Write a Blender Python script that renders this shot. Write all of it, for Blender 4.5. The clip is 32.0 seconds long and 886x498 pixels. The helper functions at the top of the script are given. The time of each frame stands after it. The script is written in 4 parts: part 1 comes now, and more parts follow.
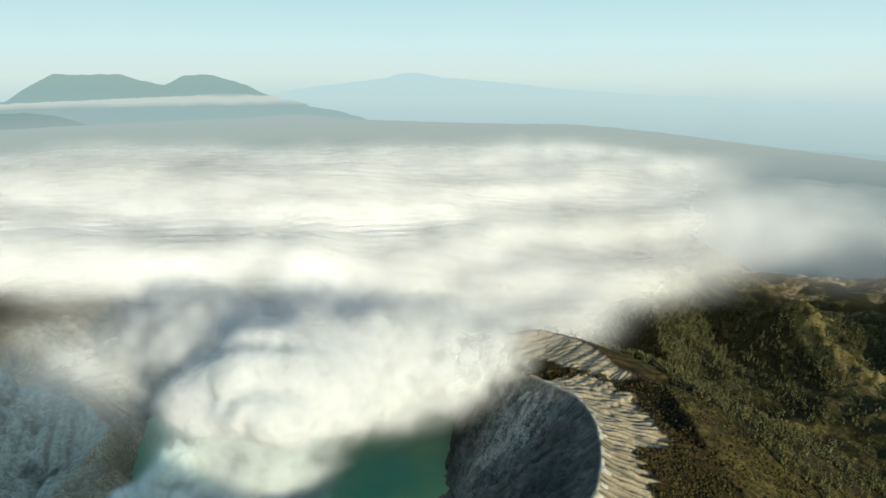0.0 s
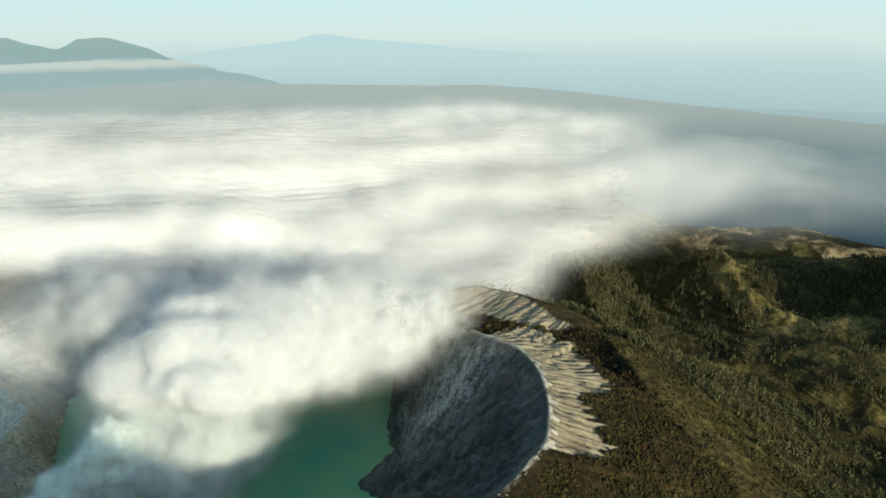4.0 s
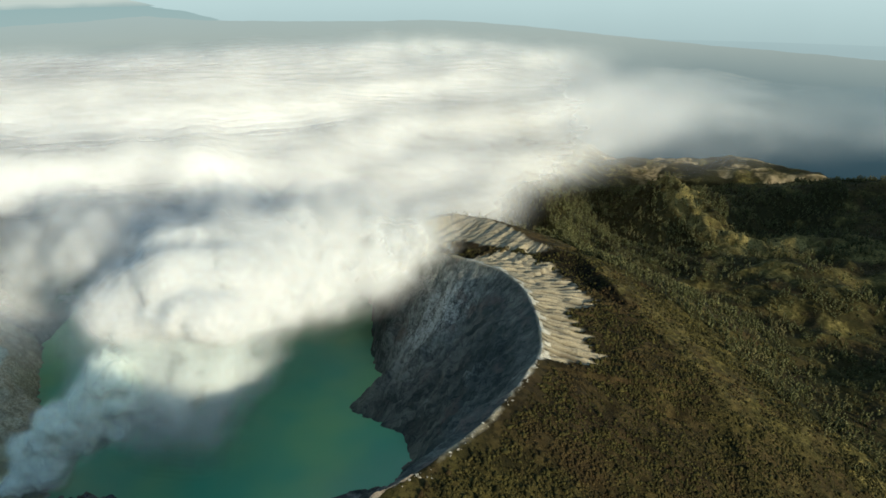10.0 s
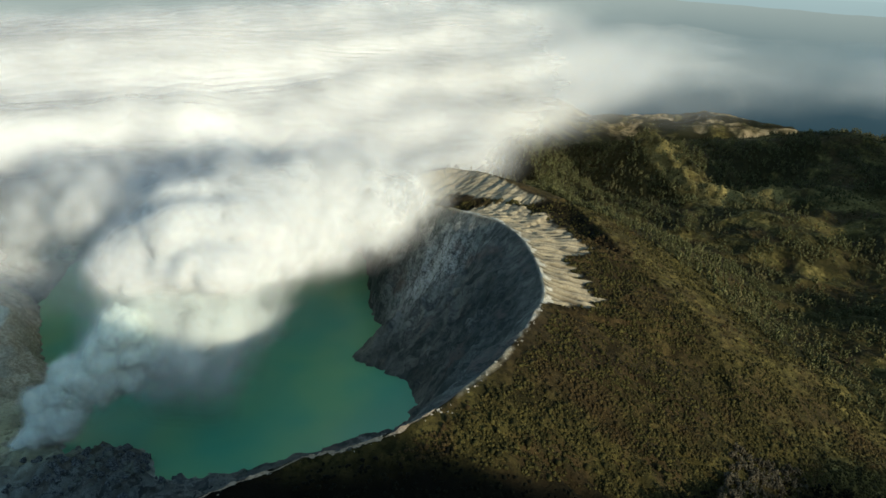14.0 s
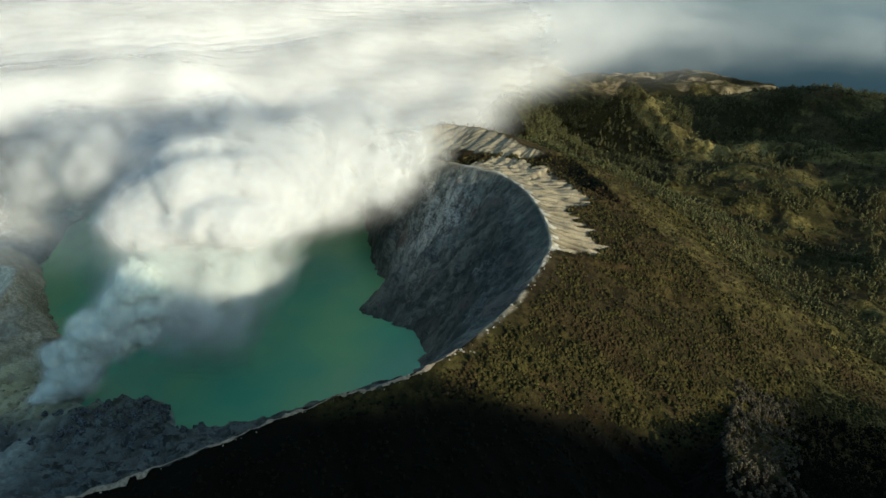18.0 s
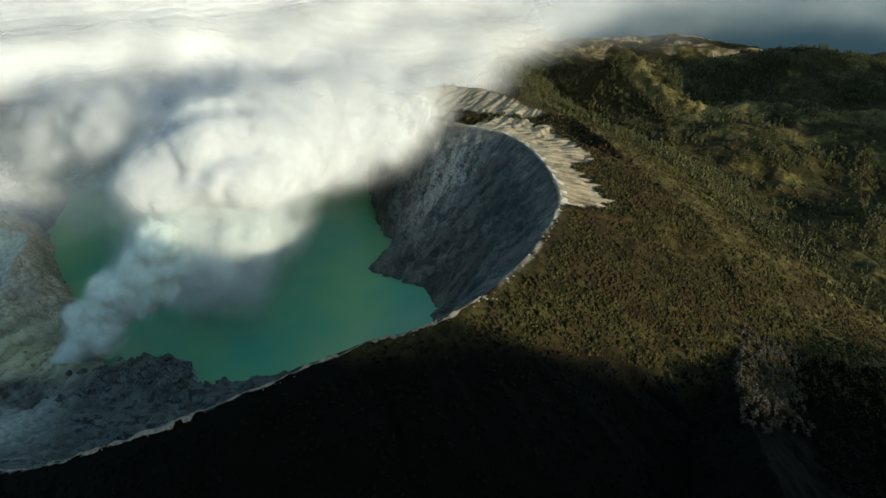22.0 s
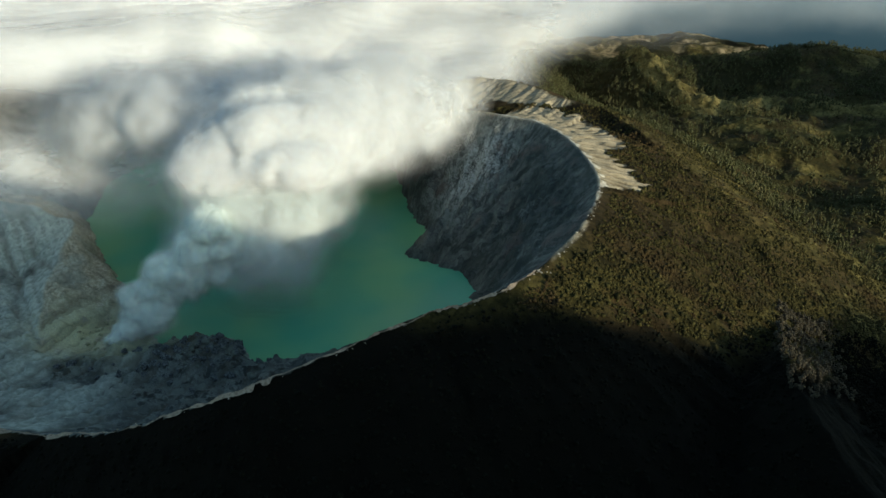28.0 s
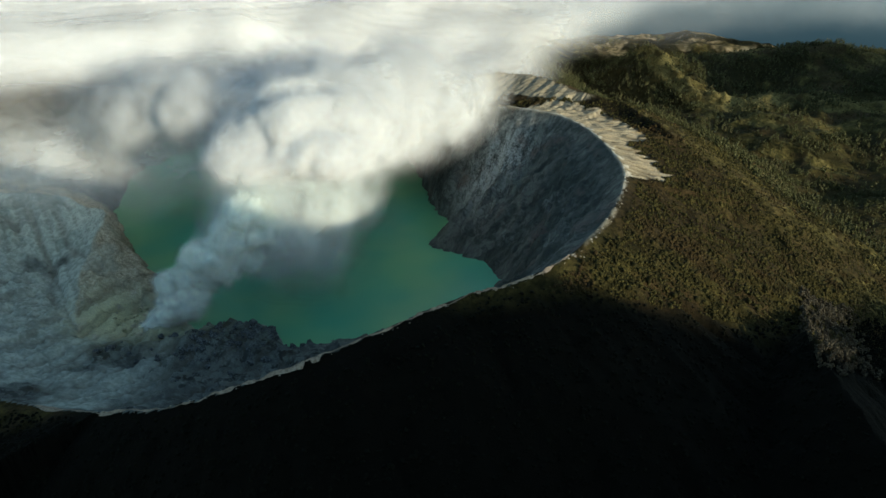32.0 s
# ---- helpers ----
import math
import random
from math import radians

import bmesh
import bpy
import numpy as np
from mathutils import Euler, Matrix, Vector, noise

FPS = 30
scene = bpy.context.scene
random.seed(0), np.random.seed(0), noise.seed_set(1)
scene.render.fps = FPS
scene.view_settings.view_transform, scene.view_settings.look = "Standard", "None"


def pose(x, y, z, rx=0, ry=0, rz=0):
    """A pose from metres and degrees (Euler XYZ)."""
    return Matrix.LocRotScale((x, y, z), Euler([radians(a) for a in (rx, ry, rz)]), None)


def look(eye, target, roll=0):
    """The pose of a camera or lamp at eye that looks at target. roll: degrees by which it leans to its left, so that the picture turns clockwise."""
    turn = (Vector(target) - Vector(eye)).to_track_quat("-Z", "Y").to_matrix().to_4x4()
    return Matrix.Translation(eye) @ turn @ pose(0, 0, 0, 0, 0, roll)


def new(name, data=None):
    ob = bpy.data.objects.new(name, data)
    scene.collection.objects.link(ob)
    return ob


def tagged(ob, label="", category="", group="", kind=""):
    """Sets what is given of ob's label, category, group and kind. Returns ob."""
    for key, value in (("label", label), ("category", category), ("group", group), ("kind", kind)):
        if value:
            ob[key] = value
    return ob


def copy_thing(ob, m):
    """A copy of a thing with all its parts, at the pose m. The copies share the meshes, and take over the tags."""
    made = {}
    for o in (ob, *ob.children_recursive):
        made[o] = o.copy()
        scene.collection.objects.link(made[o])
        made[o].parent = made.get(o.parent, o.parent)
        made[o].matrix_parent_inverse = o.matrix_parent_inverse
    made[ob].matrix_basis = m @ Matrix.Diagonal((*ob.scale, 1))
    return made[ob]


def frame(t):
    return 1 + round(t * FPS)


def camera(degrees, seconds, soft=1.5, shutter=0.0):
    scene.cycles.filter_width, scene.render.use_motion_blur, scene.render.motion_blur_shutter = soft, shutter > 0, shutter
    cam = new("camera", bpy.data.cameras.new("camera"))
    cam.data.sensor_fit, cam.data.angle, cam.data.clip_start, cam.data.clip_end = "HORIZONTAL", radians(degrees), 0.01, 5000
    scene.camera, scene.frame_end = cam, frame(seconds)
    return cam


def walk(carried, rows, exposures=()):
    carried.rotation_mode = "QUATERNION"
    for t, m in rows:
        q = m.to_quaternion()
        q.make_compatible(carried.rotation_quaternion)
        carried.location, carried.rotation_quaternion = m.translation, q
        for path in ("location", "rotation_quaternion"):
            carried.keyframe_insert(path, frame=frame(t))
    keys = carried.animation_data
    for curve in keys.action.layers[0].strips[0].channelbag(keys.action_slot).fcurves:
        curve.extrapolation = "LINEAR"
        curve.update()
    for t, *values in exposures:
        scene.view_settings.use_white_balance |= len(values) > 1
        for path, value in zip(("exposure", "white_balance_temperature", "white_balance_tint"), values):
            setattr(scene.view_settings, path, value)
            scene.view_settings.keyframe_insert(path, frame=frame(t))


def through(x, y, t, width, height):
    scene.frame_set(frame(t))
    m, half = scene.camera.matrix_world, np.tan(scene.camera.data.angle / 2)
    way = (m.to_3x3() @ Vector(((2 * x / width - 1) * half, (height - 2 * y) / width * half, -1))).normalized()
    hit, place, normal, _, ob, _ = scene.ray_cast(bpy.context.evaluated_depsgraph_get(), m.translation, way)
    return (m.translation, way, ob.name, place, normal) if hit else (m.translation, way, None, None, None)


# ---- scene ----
# the flight: seconds, east, north, height, then heading, tilt and roll in degrees
PATH = [
    (0, 53.1, -1359.5, 794.7, 9.31, -14.39, 0.18),
    (0.5, 50.7, -1356.9, 791.1, 8.27, -14.70, 0.09),
    (1, 48.1, -1354.5, 787.4, 7.19, -15.01, 0.01),
    (1.5, 44.4, -1352.3, 783.7, 6.15, -15.34, -0.07),
    (2, 39.7, -1350.0, 780.2, 5.18, -15.67, -0.15),
    (2.5, 33.9, -1348.1, 777.0, 4.38, -15.99, -0.21),
    (3, 27.2, -1346.4, 774.4, 3.65, -16.31, -0.23),
    (3.5, 20.2, -1344.8, 772.1, 2.99, -16.61, -0.19),
    (4.5, 7.1, -1345.9, 767.5, 2.17, -17.28, -0.22),
    (5.5, -5.6, -1348.6, 763.1, 1.37, -17.96, -0.20),
    (6, -11.2, -1350.4, 760.8, 0.87, -18.32, -0.25),
    (6.5, -16.6, -1352.5, 758.5, 0.29, -18.69, -0.29),
    (7, -22.2, -1355.0, 756.3, -0.28, -19.06, -0.32),
    (7.5, -27.8, -1357.7, 754.1, -0.72, -19.42, -0.36),
    (8, -33.8, -1360.8, 752.1, -1.03, -19.79, -0.41),
    (9, -46.9, -1367.5, 749.0, -1.63, -20.56, -0.45),
    (10, -60.2, -1375.1, 747.5, -2.24, -21.36, -0.44),
    (11, -73.4, -1383.9, 746.9, -2.83, -22.14, -0.45),
    (12, -86.6, -1392.5, 746.4, -3.46, -22.92, -0.42),
    (13, -99.5, -1399.8, 744.8, -4.10, -23.64, -0.43),
    (14, -112.7, -1406.4, 742.0, -4.69, -24.34, -0.43),
    (15.5, -132.7, -1416.0, 737.9, -5.48, -25.36, -0.45),
    (17, -152.5, -1426.7, 734.7, -6.16, -26.36, -0.51),
    (18, -165.2, -1434.7, 733.1, -6.64, -27.04, -0.57),
    (19, -178.0, -1442.7, 731.4, -7.25, -27.73, -0.69),
    (20, -191.1, -1450.7, 729.5, -7.83, -28.39, -0.78),
    (20.5, -197.8, -1454.5, 728.7, -8.03, -28.71, -0.80),
    (21, -204.6, -1458.1, 727.7, -8.15, -28.99, -0.80),
    (21.5, -211.4, -1461.5, 726.7, -8.19, -29.20, -0.82),
    (22, -218.1, -1464.7, 725.6, -8.21, -29.28, -0.82),
    (23, -231.4, -1470.9, 723.8, -8.25, -29.26, -0.83),
    (24, -244.5, -1477.1, 722.1, -8.27, -29.21, -0.85),
    (25, -257.9, -1483.5, 720.3, -8.30, -29.16, -0.83),
    (26.5, -278.6, -1493.1, 717.9, -8.39, -29.10, -0.81),
    (28, -298.8, -1502.5, 715.7, -8.48, -29.07, -0.80),
    (29, -312.3, -1508.8, 714.5, -8.52, -29.07, -0.78),
    (30, -326.2, -1515.1, 713.7, -8.56, -29.07, -0.74),
    (31, -339.9, -1521.9, 712.8, -8.60, -29.04, -0.71),
    (32, -353.1, -1529.0, 711.9, -8.61, -29.01, -0.70),
]
cam = camera(62.04, 32.0)
walk(cam, [(t, pose(x, y, z, 90 + tilt, 0, turn) @ pose(0, 0, 0, 0, 0, roll)) for t, x, y, z, turn, tilt, roll in PATH],
     exposures=[(0, 0.95, 6350, 0), (12, 0.92, 6350, 0), (22, 0.88, 6300, -1), (32, 0.84, 6300, -1)])

# ---- light ----
SUN_EL, SUN_FROM = 11.5, (0.62, -0.785)
sun_az = math.atan2(SUN_FROM[0], SUN_FROM[1])
sun = new("sun", bpy.data.lights.new("sun", "SUN"))
sun.data.energy, sun.data.angle, sun.data.color = 2.5, radians(0.9), (1.0, 0.85, 0.68)
_e = radians(SUN_EL)
sun.matrix_world = look((0, 0, 3000), Vector((0, 0, 3000)) - Vector((SUN_FROM[0] * math.cos(_e), SUN_FROM[1] * math.cos(_e), math.sin(_e))))
world = bpy.data.worlds.new("sky")
scene.world = world
world.use_nodes = True
_n, _l = world.node_tree.nodes, world.node_tree.links
_sky = _n.new("ShaderNodeTexSky")
_sky.sky_type, _sky.sun_disc = "NISHITA", False
_sky.sun_elevation, _sky.sun_rotation = radians(SUN_EL), sun_az
_sky.altitude, _sky.air_density, _sky.dust_density, _sky.ozone_density = 2500, 0.75, 2.5, 0.0
# Greenish tint on the skylight, set to steer the colour of the shade.
_sky_tint = _n.new("ShaderNodeMix")
_sky_tint.data_type, _sky_tint.blend_type = "RGBA", "MULTIPLY"
_sky_tint.inputs["Factor"].default_value = 1.0
_sky_tint.inputs["B"].default_value = (0.94, 1.0, 0.91, 1.0)
_l.new(_sky.outputs["Color"], _sky_tint.inputs["A"])
_l.new([s for s in _sky_tint.outputs if s.type == "RGBA"][0], _n["Background"].inputs["Color"])
_n["Background"].inputs["Strength"].default_value = 0.15
scene.cycles.transparent_max_bounces = 256


# ---- noise ----
def hash01(ix, iy, iz=0):
    h = (ix.astype(np.int64) * 374761393 + iy.astype(np.int64) * 668265263 + np.int64(1) * iz * 2147483647) & 0xFFFFFFFF
    h = ((h ^ (h >> 13)) * 1274126177) & 0xFFFFFFFF
    h = ((h ^ (h >> 16)) * 2246822519) & 0xFFFFFFFF
    return ((h ^ (h >> 15)) & 0xFFFFFF) / float(0xFFFFFF)


def vnoise(x, y):
    ix, iy = np.floor(x), np.floor(y)
    fx, fy = x - ix, y - iy
    fx, fy = fx * fx * fx * (fx * (fx * 6 - 15) + 10), fy * fy * fy * (fy * (fy * 6 - 15) + 10)
    a, b = hash01(ix, iy), hash01(ix + 1, iy)
    c, d = hash01(ix, iy + 1), hash01(ix + 1, iy + 1)
    return (a + (b - a) * fx) * (1 - fy) + (c + (d - c) * fx) * fy


def vnoise3(x, y, z):
    iz = np.floor(z)
    fz = z - iz
    fz = fz * fz * (3 - 2 * fz)
    lo, hi = iz * 57.31, (iz + 1) * 57.31
    return vnoise(x + lo, y + lo * 1.7) * (1 - fz) + vnoise(x + hi, y + hi * 1.7) * fz


def fbm(x, y, octaves=4, gain=0.5):
    total, amp, norm = 0.0, 1.0, 0.0
    for k in range(octaves):
        total = total + amp * vnoise(x + 17.3 * k, y - 9.1 * k)
        norm += amp
        x, y, amp = x * 2.03 * 0.8 - y * 2.03 * 0.6, x * 2.03 * 0.6 + y * 2.03 * 0.8, amp * gain
    return total / norm


def fbm3(x, y, z, octaves=4, gain=0.5):
    total, amp, norm = 0.0, 1.0, 0.0
    for k in range(octaves):
        total = total + amp * vnoise3(x + 13.7 * k, y - 7.9 * k, z + 5.3 * k)
        norm += amp
        x, y, z, amp = x * 1.62 - y * 1.22, x * 1.22 + y * 1.62, z * 2.03, amp * gain
    return total / norm


def ridged(x, y, octaves=4, gain=0.55):
    total, amp, norm = 0.0, 1.0, 0.0
    for k in range(octaves):
        total = total + amp * (1 - np.abs(2 * vnoise(x + 31.7 * k, y + 11.9 * k) - 1))
        norm += amp
        x, y, amp = x * 2.1 * 0.8 - y * 2.1 * 0.6, x * 2.1 * 0.6 + y * 2.1 * 0.8, amp * gain
    return total / norm


def step(a, b, v):
    t = np.clip((v - a) / (b - a), 0, 1)
    return t * t * (3 - 2 * t)


def smax(a, b, k):
    h = np.clip(0.5 + 0.5 * (a - b) / k, 0, 1)
    return b + (a - b) * h + k * h * (1 - h)


# ---- the plan of the volcano: rim, shore and outer ridge ----
RIM = [(-985, -600, 105), (-860, -690, 95), (-752, -746, 97), (-650, -810, 130), (-568, -843, 153), (-480, -860, 187), (-396, -862, 214),
       (-279, -826, 233), (-211, -793, 234), (-152, -786, 239), (-69, -739, 244), (5, -660, 244), (50, -595, 244), (82, -535, 240),
       (108, -475, 231), (120, -425, 230), (127, -342, 230), (120, -240, 229), (95, -165, 228), (58, -120, 226), (10, -70, 222),
       (-60, -10, 218), (-150, 150, 200), (-250, 420, 170), (-480, 600, 160), (-800, 600, 160), (-1080, 380, 165), (-1230, 0, 170), (-1160, -380, 150)]
SHORE = [(-596, -481), (-560, -470), (-496, -472), (-475, -505), (-447, -540), (-346, -528), (-230, -492), (-150, -465), (-104, -445), (-83, -393), (-80, -335),
         (-120, -292), (-183, -238), (-128, -150), (-150, -80), (-162, 20), (-165, 191), (-260, 330), (-450, 440), (-680, 420), (-840, 260),
         (-850, 90), (-840, 10), (-786, -125), (-700, -290), (-640, -380), (-625, -440)]
CREST = [(-420, 330, 180), (-200, 160, 224), (-57, 78, 244), (23, 112, 244), (112, 60, 240), (182, -45, 234), (254, -80, 217), (281, -200, 214),
         (308, -281, 192), (361, -392, 163), (383, -462, 142), (380, -584, 98)]

ARETE = [(-1180, -40, 104), (-1040, -60, 105), (-960, -80, 109), (-890, -105, 108), (-845, -140, 96), (-800, -172, 94), (-822, -280, 60), (-818, -385, 25), (-795, -470, 9)]
SPINE = [(830, 1330, -70), (855, 1108, 22), (820, 860, 0), (855, 730, -22), (930, 640, -36), (1010, 610, -42), (1150, 680, -48), (1280, 560, -45), (1500, 440, -30), (1800, 330, -20)]


def smooth_line(points, closed, steps):
    p = np.array(points, float)
    n, out = len(p), []
    for i in range(n if closed else n - 1):
        a, b, c, d = (p[(i + k) % n] if closed else p[min(max(i + k, 0), n - 1)] for k in (-1, 0, 1, 2))
        for u in np.arange(steps) / steps:
            out.append(0.5 * (2 * b + (c - a) * u + (2 * a - 5 * b + 4 * c - d) * u * u + (3 * b - a - 3 * c + d) * u ** 3))
    if not closed:
        out.append(p[-1])
    return np.array(out)


RIM_LINE, SHORE_LINE, CREST_LINE, SPINE_LINE, ARETE_LINE = smooth_line(RIM, True, 5), smooth_line(SHORE, True, 4), smooth_line(CREST, False, 4), smooth_line(SPINE, False, 3), smooth_line(ARETE, False, 3)


def nearest(x, y, line, closed):
    """Distance, run along the line and the line's height at the nearest point; whether inside (closed lines)."""
    best, run, high, side = np.full(x.shape, 1e18), np.zeros(x.shape), np.zeros(x.shape), np.zeros(x.shape)
    inside = np.zeros(x.shape, bool)
    q, length = (np.roll(line, -1, 0) if closed else line[1:]), 0.0
    for a, b in zip(line, q):
        dx, dy = b[0] - a[0], b[1] - a[1]
        size = dx * dx + dy * dy
        u = np.clip(((x - a[0]) * dx + (y - a[1]) * dy) / size, 0, 1)
        d = (x - a[0] - u * dx) ** 2 + (y - a[1] - u * dy) ** 2
        near = d < best
        if not closed:
            side = np.where(near, ((y - a[1]) * dx - (x - a[0]) * dy) / math.sqrt(size), side)
        best = np.where(near, d, best)
        run = np.where(near, length + u * math.sqrt(size), run)
        if len(a) > 2:
            high = np.where(near, a[2] + u * (b[2] - a[2]), high)
        if closed:
            crosses = ((a[1] > y) != (b[1] > y)) & (x < (b[0] - a[0]) * (y - a[1]) / (b[1] - a[1] + 1e-9) + a[0])
            inside ^= crosses
        length += math.sqrt(size)
    return np.sqrt(best), run, high, inside if closed else side


CREST_LONG = float(np.hypot(*np.diff(CREST_LINE[:, :2], axis=0).T).sum())


def bump(x, y, cx, cy, rx, ry, turn=0.0):
    c, s = math.cos(radians(turn)), math.sin(radians(turn))
    u, v = ((x - cx) * c + (y - cy) * s) / rx, (-(x - cx) * s + (y - cy) * c) / ry
    return np.exp(-(u * u + v * v))


def terrain(x, y):
    """Height of the ground and what covers it."""
    x, y = np.asarray(x, float), np.asarray(y, float)
    dr, run, zr, in_rim = nearest(x, y, RIM_LINE, True)
    wx = 22 * (fbm(x / 38 + 61, y / 38, 3, 0.6) - 0.5) + 9 * (vnoise(x / 9, y / 9 + 40) - 0.5)
    wy = 22 * (fbm(x / 38, y / 38 + 77, 3, 0.6) - 0.5) + 9 * (vnoise(x / 9 + 50, y / 9) - 0.5)
    ds, srun, _, in_lake = nearest(x + wx, y + wy, SHORE_LINE, True)
    dc, crun, zc, side = nearest(x, y, CREST_LINE, False)
    big, mid, fine = fbm(x / 420, y / 420, 4), fbm(x / 90 + 5, y / 90, 4), fbm(x / 17 + 3, y / 17 + 8, 4)
    # inside: cliffs and slopes between shore and rim
    t = ds / (ds + dr + 1e-6)
    south = step(-330, -520, x) * step(-150, -330, y)
    east = step(-520, -330, x) * step(-330, -480, y) * step(-20, -120, x)
    power = 0.95 + 1.25 * south + 0.5 * east
    wall = zr * (t + 1e-9) ** power
    edge = np.clip(t * (1 - t) * 4, 0, 1)
    ribs = ridged(run / 58 + 0.9 * mid, ds / 170 + 0.6 * big, 4) - 0.55
    crag = ridged(x / 33, y / 33, 4) - 0.5
    slabs = ridged(run / 24 + 0.7 * mid, ds / 95 + 0.5 * mid, 4, 0.5) - 0.5
    wall = wall + edge * (1 - 0.55 * south) * (40 * ribs + 9 * slabs + 24 * crag) + edge * (9 * (fine - 0.5) + 13 * (ridged(x / 15, y / 15, 3) - 0.5))
    # rock buttress over the vent
    da, _, za, aside = nearest(x + 16 * (mid - 0.5), y + 10 * (fine - 0.5), ARETE_LINE, False)
    here = step(-640, -670, x) * step(-500, -470, y) * (1 - in_lake)
    cliff = here * step(-1, 3, aside) * step(150, 120, da)
    face = za * (ds / (ds + da + 1e-6)) ** 0.95 + np.clip(ds / 30, 0, 1) * step(0, 20, da) * (15 * crag + 8 * (ridged(x / 16, y / 16, 3) - 0.5) + 13 * (ridged((x + 0.6 * y) / 17, (y - x) / 95, 4) - 0.5))
    silt_side = za - 0.44 * da + 4 * (mid - 0.5)
    wall = np.where(here > 0, np.maximum(wall * (1 - 0.6 * cliff), np.where(aside > 0, face, silt_side)), wall)
    dome = here * step(3, -1, aside) * step(-14, 0, silt_side - 18)
    # rills in the ash slopes above the shore
    rill = 1 - np.abs(2 * np.where(dome > 0.3, vnoise((x + 0.45 * y) / 17 + 1.2 * mid, (y - 0.45 * x) / 190), vnoise(run / 15 + 1.2 * mid, ds / 160)) - 1)
    silted = np.maximum(south, dome)
    wall = wall - 6.0 * rill ** 3 * silted * step(25, 70, ds) * edge ** 0.3
    # broken rock field on the near shore
    field = np.clip(1.7 * bump(x, y, -560, -580, 200, 120, -6), 0, 1) * step(0, 18, ds)
    rough = np.clip(1.5 * bump(x, y, -525, -520, 150, 75, -10), 0.15, 1)
    wall = wall + field * rough * (36 * (ridged(x / 50, y / 50, 4) - 0.38) + 10 * (ridged(x / 13, y / 13, 3) - 0.4) + 9)
    # outside: flank of the cone
    flank = zr - (0.40 + 0.06 * big) * dr - 0.00012 * dr * dr
    crest_side = zc - 0.40 * dc - 0.00025 * dc * dc
    out = smax(flank, crest_side, 14)
    # shelf between the rim and the outer ridge, with a shallow hollow in it
    u = dr / (dr + dc + 1e-6)
    shelf = zr + (zc - zr) * u - 26 * u * (1 - u)
    out = out + (np.maximum(shelf, out) - out) * step(0, -18, side) * step(CREST_LONG - 8, CREST_LONG - 150, crun)
    calm = 1 - 0.6 * step(850, 1150, y)
    plain = -62 + calm * (85 * (big - 0.5) + 80 * (ridged(x / 360 + 3, y / 360, 3) - 0.5)) + 22 * (ridged(x / 120, y / 120, 3) - 0.5)
    # wooded ridge with a bare grassy spine, the dark hill behind it and an unseen mountain added to shade them
    dp, prun, zp, _ = nearest(x + 40 * (mid - 0.5), y + 40 * (fbm(x / 80 + 31, y / 80, 3) - 0.5), SPINE_LINE, False)
    spine = np.exp(-dp / 90) * step(20, 150, prun)
    plain = plain - 62 * bump(x, y, 1190, 900, 330, 190, 10) - 55 * bump(x, y, 640, 1010, 130, 170) + 70 * bump(x, y, 1500, 1075, 260, 110, -8)
    plain = smax(plain, zp - (0.30 + 0.25 * mid) * dp + 46 * (ridged(x / 62, y / 62, 4) - 0.5), 22) + 340 * bump(x, y, 1850, 330, 420, 150, 40)
    plain = plain - 190 * step(1190, 1800, y) - 420 * step(2380, 2900, y) - 260 * step(1900, 2250, x + 0.35 * (y - 2100)) * step(1350, 1700, y) + 38 * step(1800, 2050, y) * step(2500, 2300, y) * (ridged(x / 240, y / 240, 4) - 0.45) - 120 * step(-850, -1300, y) - 60 * step(1500, 2600, x)
    out = smax(out, plain, 60)
    # wooded spur running back to the neighbouring mountain
    spur_x = np.interp(y, (-1000, -930, -860, -800, -740, -673, -600), (165, 185, 210, 250, 288, 332, 345)) + 14 * (mid - 0.5)
    spur = np.interp(y, (-1300, -1000, -860, -740, -673, -640, -600), (150, 180, 162, 122, 98, 78, 30)) + 10 * (fine - 0.5)
    out = smax(out, spur - np.where(x > spur_x, 0.58, 0.9) * np.abs(x - spur_x) * 0.9, 8)
    out = out - 12 * bump(x, y, 360, -700, 70, 90) - 13 * bump(x, y, 287, -506, 21, 6, 4) + 4 * bump(x, y, 287, -517, 21, 5, 4)
    # gullies in the ash below the rim
    reach = np.interp(run, (1325, 1337, 1349, 1366, 1420, 1436, 1462, 1512, 1534, 1558, 1594, 1637, 1671, 1700, 1742, 1762),
                      (0, 12, 62, 82, 84, 72, 66, 84, 112, 116, 110, 118, 98, 96, 50, 0))
    jag = 46 * (vnoise(run / 6 - 0.03 * dr, dr / 150) - 0.5) + 26 * (vnoise(run / 17, dr / 60) - 0.5)
    ash = step(-2, 5, dr) * step(5, -5, dr - reach - jag * np.clip(reach / 40, 0, 1)) * (reach > 1)
    low_edge = np.interp(crun, (425, 440, 470, 694, 736, 764, 792), (20, 40, 100, 85, 50, 22, 0))
    inner = step(6, -6, side)
    band = step(5, -5, dc - low_edge - 9 * (mid - 0.5) - 8 * (vnoise(crun / 5, dc / 40) - 0.5)) * step(422, 436, crun) * step(796, 770, crun) * step(30, 46, dr) * inner
    # dark trough under the outer ridge and along the far lip; its shade is also painted
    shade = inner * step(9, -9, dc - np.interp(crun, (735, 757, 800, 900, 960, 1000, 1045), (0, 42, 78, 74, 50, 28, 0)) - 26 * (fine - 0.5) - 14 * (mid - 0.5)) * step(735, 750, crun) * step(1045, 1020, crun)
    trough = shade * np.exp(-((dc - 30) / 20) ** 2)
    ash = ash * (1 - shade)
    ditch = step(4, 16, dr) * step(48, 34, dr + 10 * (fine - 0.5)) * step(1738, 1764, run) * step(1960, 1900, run)
